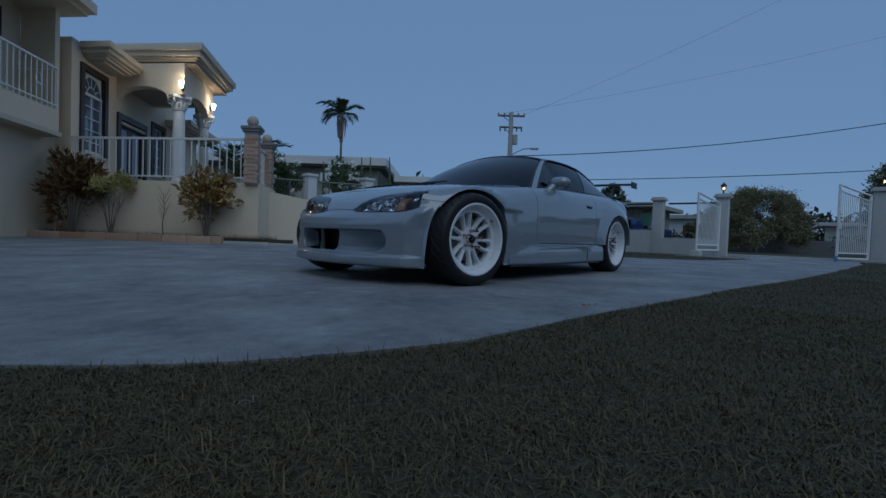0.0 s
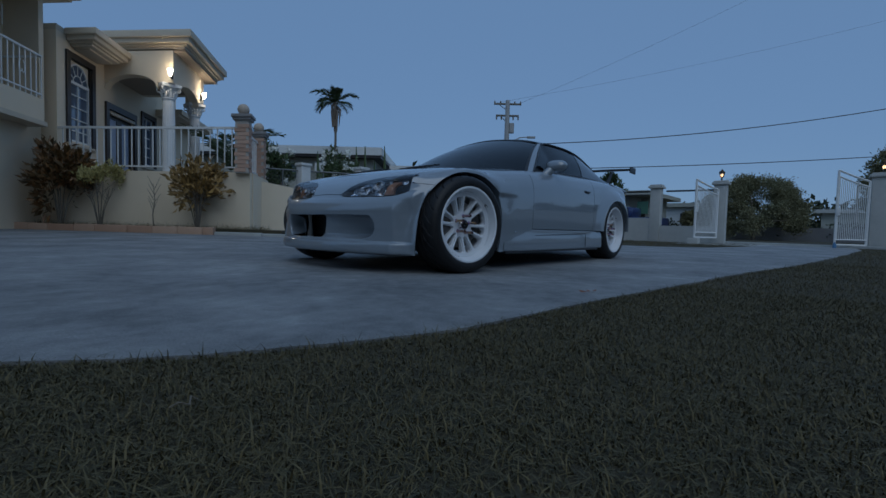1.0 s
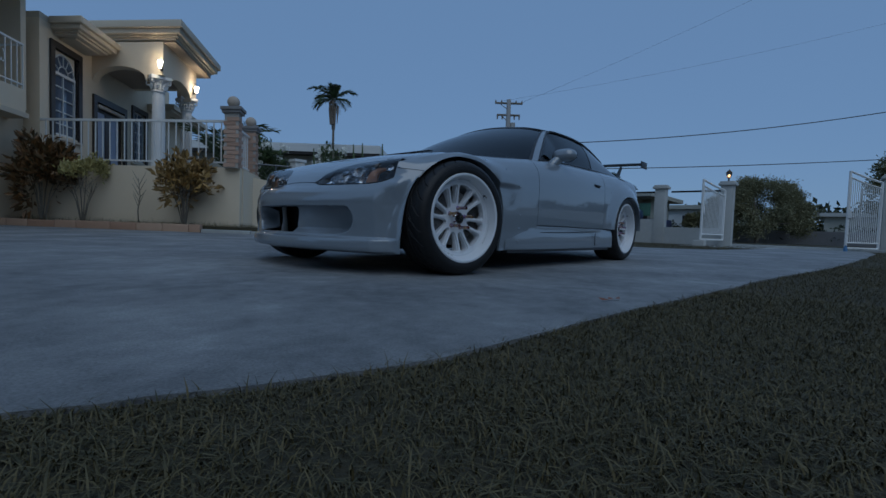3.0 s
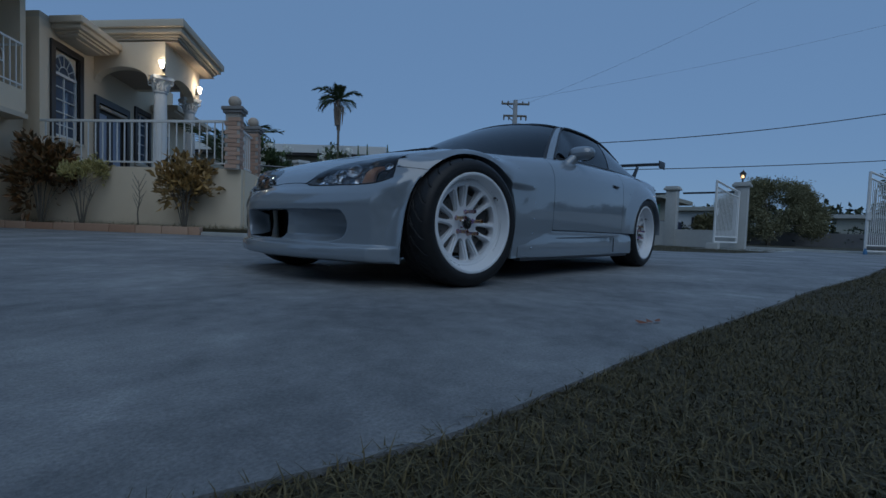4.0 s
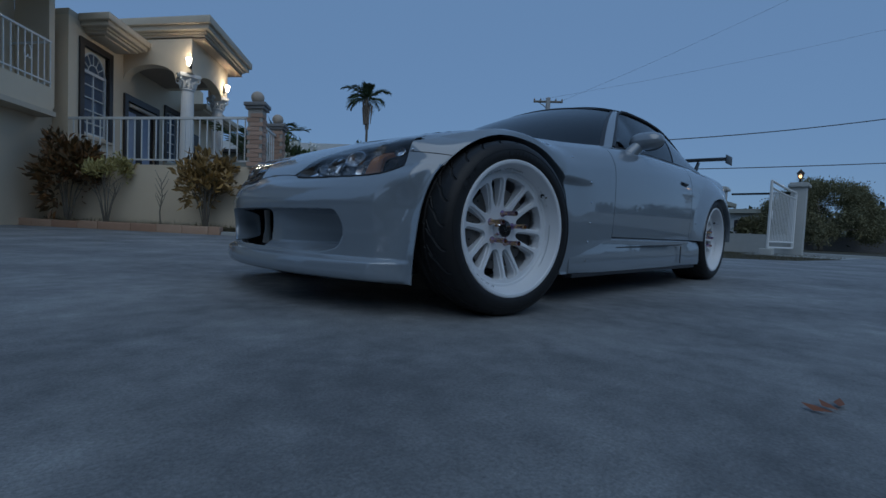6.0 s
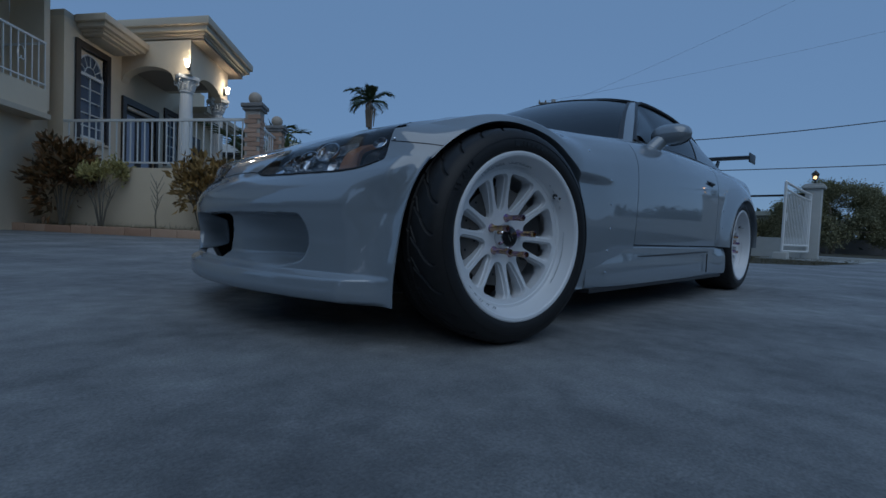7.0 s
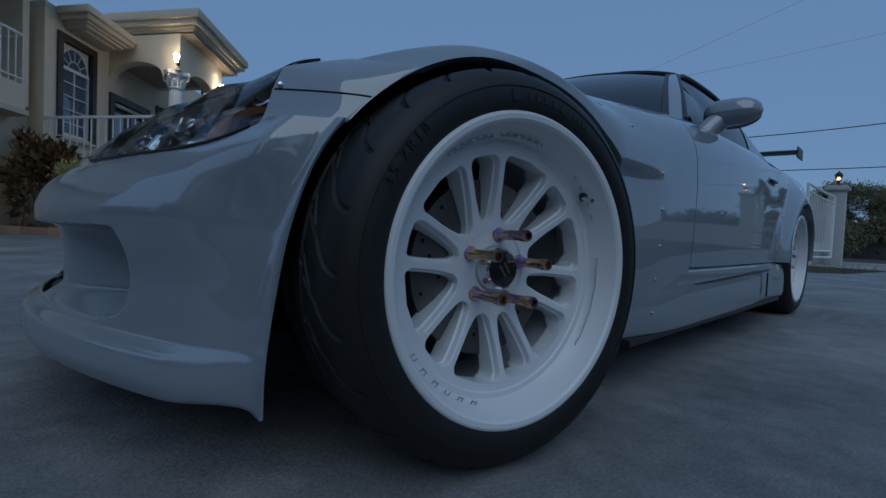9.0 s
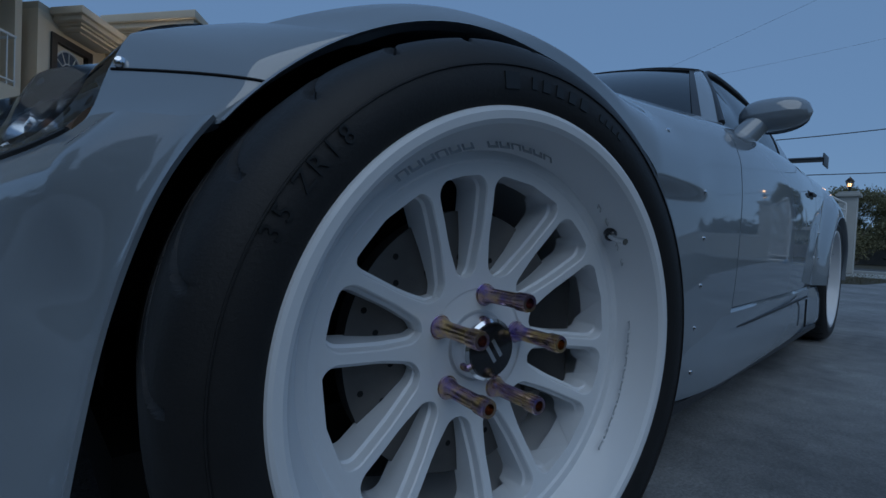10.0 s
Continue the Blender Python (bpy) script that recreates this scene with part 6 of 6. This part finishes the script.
# utility pole and cables
pole = thing("utility_pole", (-18.45, -11.15, 0), "grey utility pole with two crossarms and a street light", "utility pole")
bm = bmesh.new()
add_tube(bm, [(0, 0, -.2), (0, 0, 7.05)], [.17, .11], 10)
part("shaft", bm, pole_grey, pole)
ax = Vector((-.66, .75, 0))
for z, L in ((6.86, .72), (6.25, .60)):
    bm = bmesh.new()
    add_tube(bm, [-ax * L + Vector((0, 0, z)), ax * L + Vector((0, 0, z))], .055, 6)
    add_tube(bm, [-ax * L * .7 + Vector((0, 0, z)), Vector((0, 0, z - .35))], .02, 4)
    for s in (-1, -.55, .55, 1):
        add_lathe(bm, [(.03, 0), (.045, .05), (.02, .14), (0, .15)] if z > 6.5 else [(.03, 0), (.045, -.08), (.03, -.24), (0, -.25)], 8, Matrix.Translation(ax * L * s * .95 + Vector((0, 0, z + .02))))
    part("crossarm", bm, bark, pole)
bm = bmesh.new()
add_lathe(bm, [(0, 0), (.14, 0), (.14, .5), (0, .52)], 10, Matrix.Translation(ax * .24 + Vector((0, 0, 5.35))))
part("transformer", bm, pole_grey, pole)
bm = bmesh.new()
add_tube(bm, [(0, 0, 4.75), tuple(ax * .7 + Vector((0, 0, 5.12))), tuple(ax * 1.15 + Vector((0, 0, 5.17)))], .03, 6)
add_box(bm, (-.09, .09), (-.22, .22), (-.05, .05), Matrix.Translation(ax * 1.3 + Vector((0, 0, 5.15))) @ Matrix.Rotation(radians(41), 4, "Z"), .03)
part("street_light", bm, pole_grey, pole)
P0 = Vector((-18.45, -11.15, 0))
for a, b, sag, rad in ((P0 + Vector((.1, .1, 4.7)), Vector((-40, 14, 10.3)), 1.0, .024), (P0 + Vector((-1.5, 2, 3.5)), Vector((-40, 14, 6.0)), .3, .022), (P0 + Vector((-.5, .5, 6.95)), Vector((-29, 4.2, 15.6)), .3, .0045), (P0 + Vector((.3, -.3, 6.95)), Vector((-34, 6, 12.8)), .3, .0045), (P0 + Vector((0, 0, 4.6)), Vector((-20, -24, 3.6)), .4, .014)):
    bm = bmesh.new()
    add_tube(bm, [a.lerp(b, t) - Vector((0, 0, 4 * sag * t * (1 - t))) for t in np.linspace(0, 1, 30)], rad, 5)
    tagged(part("overhead_cable", bm, cable, None), "thin black overhead cable", "cable", "overhead cables")

# houses, pickup and planting across the street
far = thing("street_house", (0, 0, 0), "low house with an arched porch and flat roof across the street", "house")
def fbox(name, boxes, mat, parent, label=""):
    bm = bmesh.new()
    for b in boxes:
        add_box(bm, *b)
    return part(name, bm, mat, parent, label, smooth_on=False)
fbox("wall", [((-26, -22.6), (-9, -4.6), (0, 2.05)), ((-22.6, -20.9), (-5.3, -5.0), (0, 2.05)), ((-22.6, -20.9), (-6.6, -6.2), (0, 2.05)), ((-21.1, -20.9), (-9, -5.0), (1.55, 2.05))], neighbour_wall, far)
fbox("roof", [((-26.5, -20.4), (-9.4, -4.0), (2.05, 2.25))], neighbour_wall, far)
w_ = fbox("window", [((-22.58, -22.54), (-5.0, -4.75), (1.0, 1.8)), ((-22.58, -22.54), (-7, -6), (.6, 1.8))], dark_frame, far)
fbox("pane", [((-22.54, -22.52), (-6.9, -6.1), (.7, 1.7))], pane, w_)
fbox("board", [((-20.86, -20.82), (-4.62, -4.12), (1.15, 1.75))], green_sign, far, "green and white board")
pk = thing("pickup_truck", (-19.9, -5.0, 0), "dark blue pickup parked across the street", "truck")
bm = bmesh.new()
add_box(bm, (-.75, .75), (-1.9, 1.9), (.42, .95), None, .08)
add_box(bm, (-.68, .68), (-.9, .7), (.93, 1.42), None, .16)
part("body", bm, pickup_blue, pk)
for yy in (-1.15, 1.2):
    for xx in (-.72, .72):
        bm = bmesh.new()
        add_lathe(bm, [(0, -.1), (.34, -.1), (.34, .1), (0, .1)], 20, Matrix.Translation((xx, yy, .34)) @ Matrix.Rotation(radians(90), 4, "Y"))
        part("wheel", bm, rubber, pk, sharp=30)
bm = bmesh.new()
add_box(bm, (.69, .70), (-.5, .5), (1.0, 1.34))
part("side_window", bm, tint_glass, pk, smooth_on=False)
h2 = thing("street_house", (0, 0, 0), "small pale house partly hidden by shrubs across the street", "house")
fbox("wall", [((-36, -31), (-6.2, -3.2), (0, 2.0))], roof_white, h2)
fbox("roof", [((-36.5, -30.6), (-6.6, -2.9), (2.0, 2.25))], neighbour_wall, h2)
fbox("window", [((-31, -30.96), (-5, -4.2), (.9, 1.6))], dark_frame, h2)
h3 = thing("street_house", (0, 0, 0), "distant white house with a low roof beyond a hedge", "house")
fbox("wall", [((-54, -48), (2.0, 9), (0, 2.3))], neighbour_wall, h3)
fbox("roof", [((-54.5, -47.5), (1.5, 9.5), (2.3, 2.6))], post_grey, h3)
bm = bmesh.new()
add_box(bm, (-29.8, -29.5), (-30, 30), (0, .75))
tagged(part("yard_wall", bm, slate, None, smooth_on=False), "low dark wall of the yard across the street", "wall", kind="structure")
bm = bmesh.new()
add_tube(bm, [(-40, 3.9, 0), (-40, 3.9, 3.9)], .08, 6)
tagged(part("street_post", bm, pole_grey, None), "slim grey post far across the street", "post")


def hedge(name, x, y, n, h, w, leaf, seed, mat, label):
    r = np.random.default_rng(seed)
    c = np.stack([r.uniform(x[0], x[1], 260), r.uniform(y[0], y[1], 260), h * r.uniform(.1, .9, 260) ** .8], 1)
    V, F = leaves(n, c, np.array((w, w, h * .10)), leaf, seed, None, .2, .55)
    V[:, 2] = np.maximum(V[:, 2], 0)
    bulk(name, V, F, mat, None, label, "stuff", "foliage")


hedge("far_hedge", (-31.5, -29.9), (-14, 16), 6000, 1.05, .35, .24, 51, far_green, "dark hedge along the yard across the street")
hedge("far_woods", (-75, -62), (-40, 40), 7000, 4.2, 1.4, .9, 52, far_green, "distant dark tree line")
hedge("far_woods", (-38, -24), (-40, -24), 5000, 5.0, 1.2, .7, 53, far_green, "distant dark trees behind the neighbour's house")
tree((-23.5, -7.0, 0), 3.6, 1.5, 2.0, "small slim tree across the street", 61, 900, .3, palm_leaf)
shrub("broad_leaf_shrub", (-26.5, -3.35, 0), .9, 1.5, tree_leaf, "broad-leaved green shrub across the street", 63, .3, 420, 6, .3, 12)

# everything beyond the drive is laid out by one plan, at its scale, seen from the drive
PLAN = Matrix(((1.1, 0, 0, -.043), (0, 1.1, 0, -.147), (0, 0, 1.1, -.033), (0, 0, 0, 1)))


def spread(k, kz, turn):
    """Moves the plan outwards from the drive by a factor and round it by an angle."""
    p = Matrix.Translation((1.76, 2.24, 0))
    return p @ Matrix.Rotation(radians(turn), 4, "Z") @ Matrix.Diagonal((k, k, kz, 1)) @ p.inverted() @ PLAN


for ob in scene.objects:
    if ob not in yard_before and ob.parent is None:
        kind = ob.name.split(".")[0]
        if kind in ("chain_link_fence", "flowering_shrub", "column_cactus", "palm_tree"):
            m = spread(1.0, 1.0, -.3)
        elif kind == "neighbour_house":
            m = spread(1.25, 1.22, 0)
        elif kind in ("utility_pole", "overhead_cable"):
            m = spread(1.15, 1.15, -.5)
        else:
            m = spread(1.18, 1.18, .5)
        ob.matrix_basis = m @ ob.matrix_basis
palm((-11.75, -16.75, 0), 6.45, 14, 1.10, "slim palm with hanging dry fronds beyond the fence", 4, size=1.05)

# the far side of the yard: out of view, added as the paint's reflected skyline
tree((12.5, 9, 0), 7.6, 6.5, 1.8, "large tree on the far side of the lawn", 71, 5000, .45)
tree((12.0, 0, 0), 6.6, 6.0, 1.6, "broad dark tree beside the house beyond the lawn", 76, 5000, .45)
tree((5, 16, 0), 6.6, 6.0, 1.6, "large tree at the back of the lawn", 72, 5000, .45)
tree((-7, 15, 0), 5.0, 5.5, 1.5, "leafy tree at the edge of the lawn", 73, 5000, .45)
hedge("lawn_hedge", (12, 15), (-16, 20), 6000, 1.8, .5, .35, 74, hedge_dark, "dark hedge round the lawn")
hedge("lawn_hedge", (-12, 12), (14, 17), 6000, 1.8, .5, .35, 75, hedge_dark, "dark hedge at the back of the lawn")
back = thing("neighbour_house", (0, 0, 0), "single-storey house beyond the lawn", "house")
fbox("wall", [((14, 22), (-9, 2), (0, 3.0))], neighbour_wall, back)
bm = bmesh.new()
vs = [bm.verts.new(p) for p in ((13.4, -9.6, 3), (22.6, -9.6, 3), (22.6, 2.6, 3), (13.4, 2.6, 3), (18, -7, 4.8), (18, 0, 4.8))]
for f in ((0, 1, 4), (1, 2, 5, 4), (2, 3, 5), (3, 0, 4, 5), (3, 2, 1, 0)):
    bm.faces.new([vs[i] for i in f])
part("roof", bm, soffit, back, smooth_on=False)
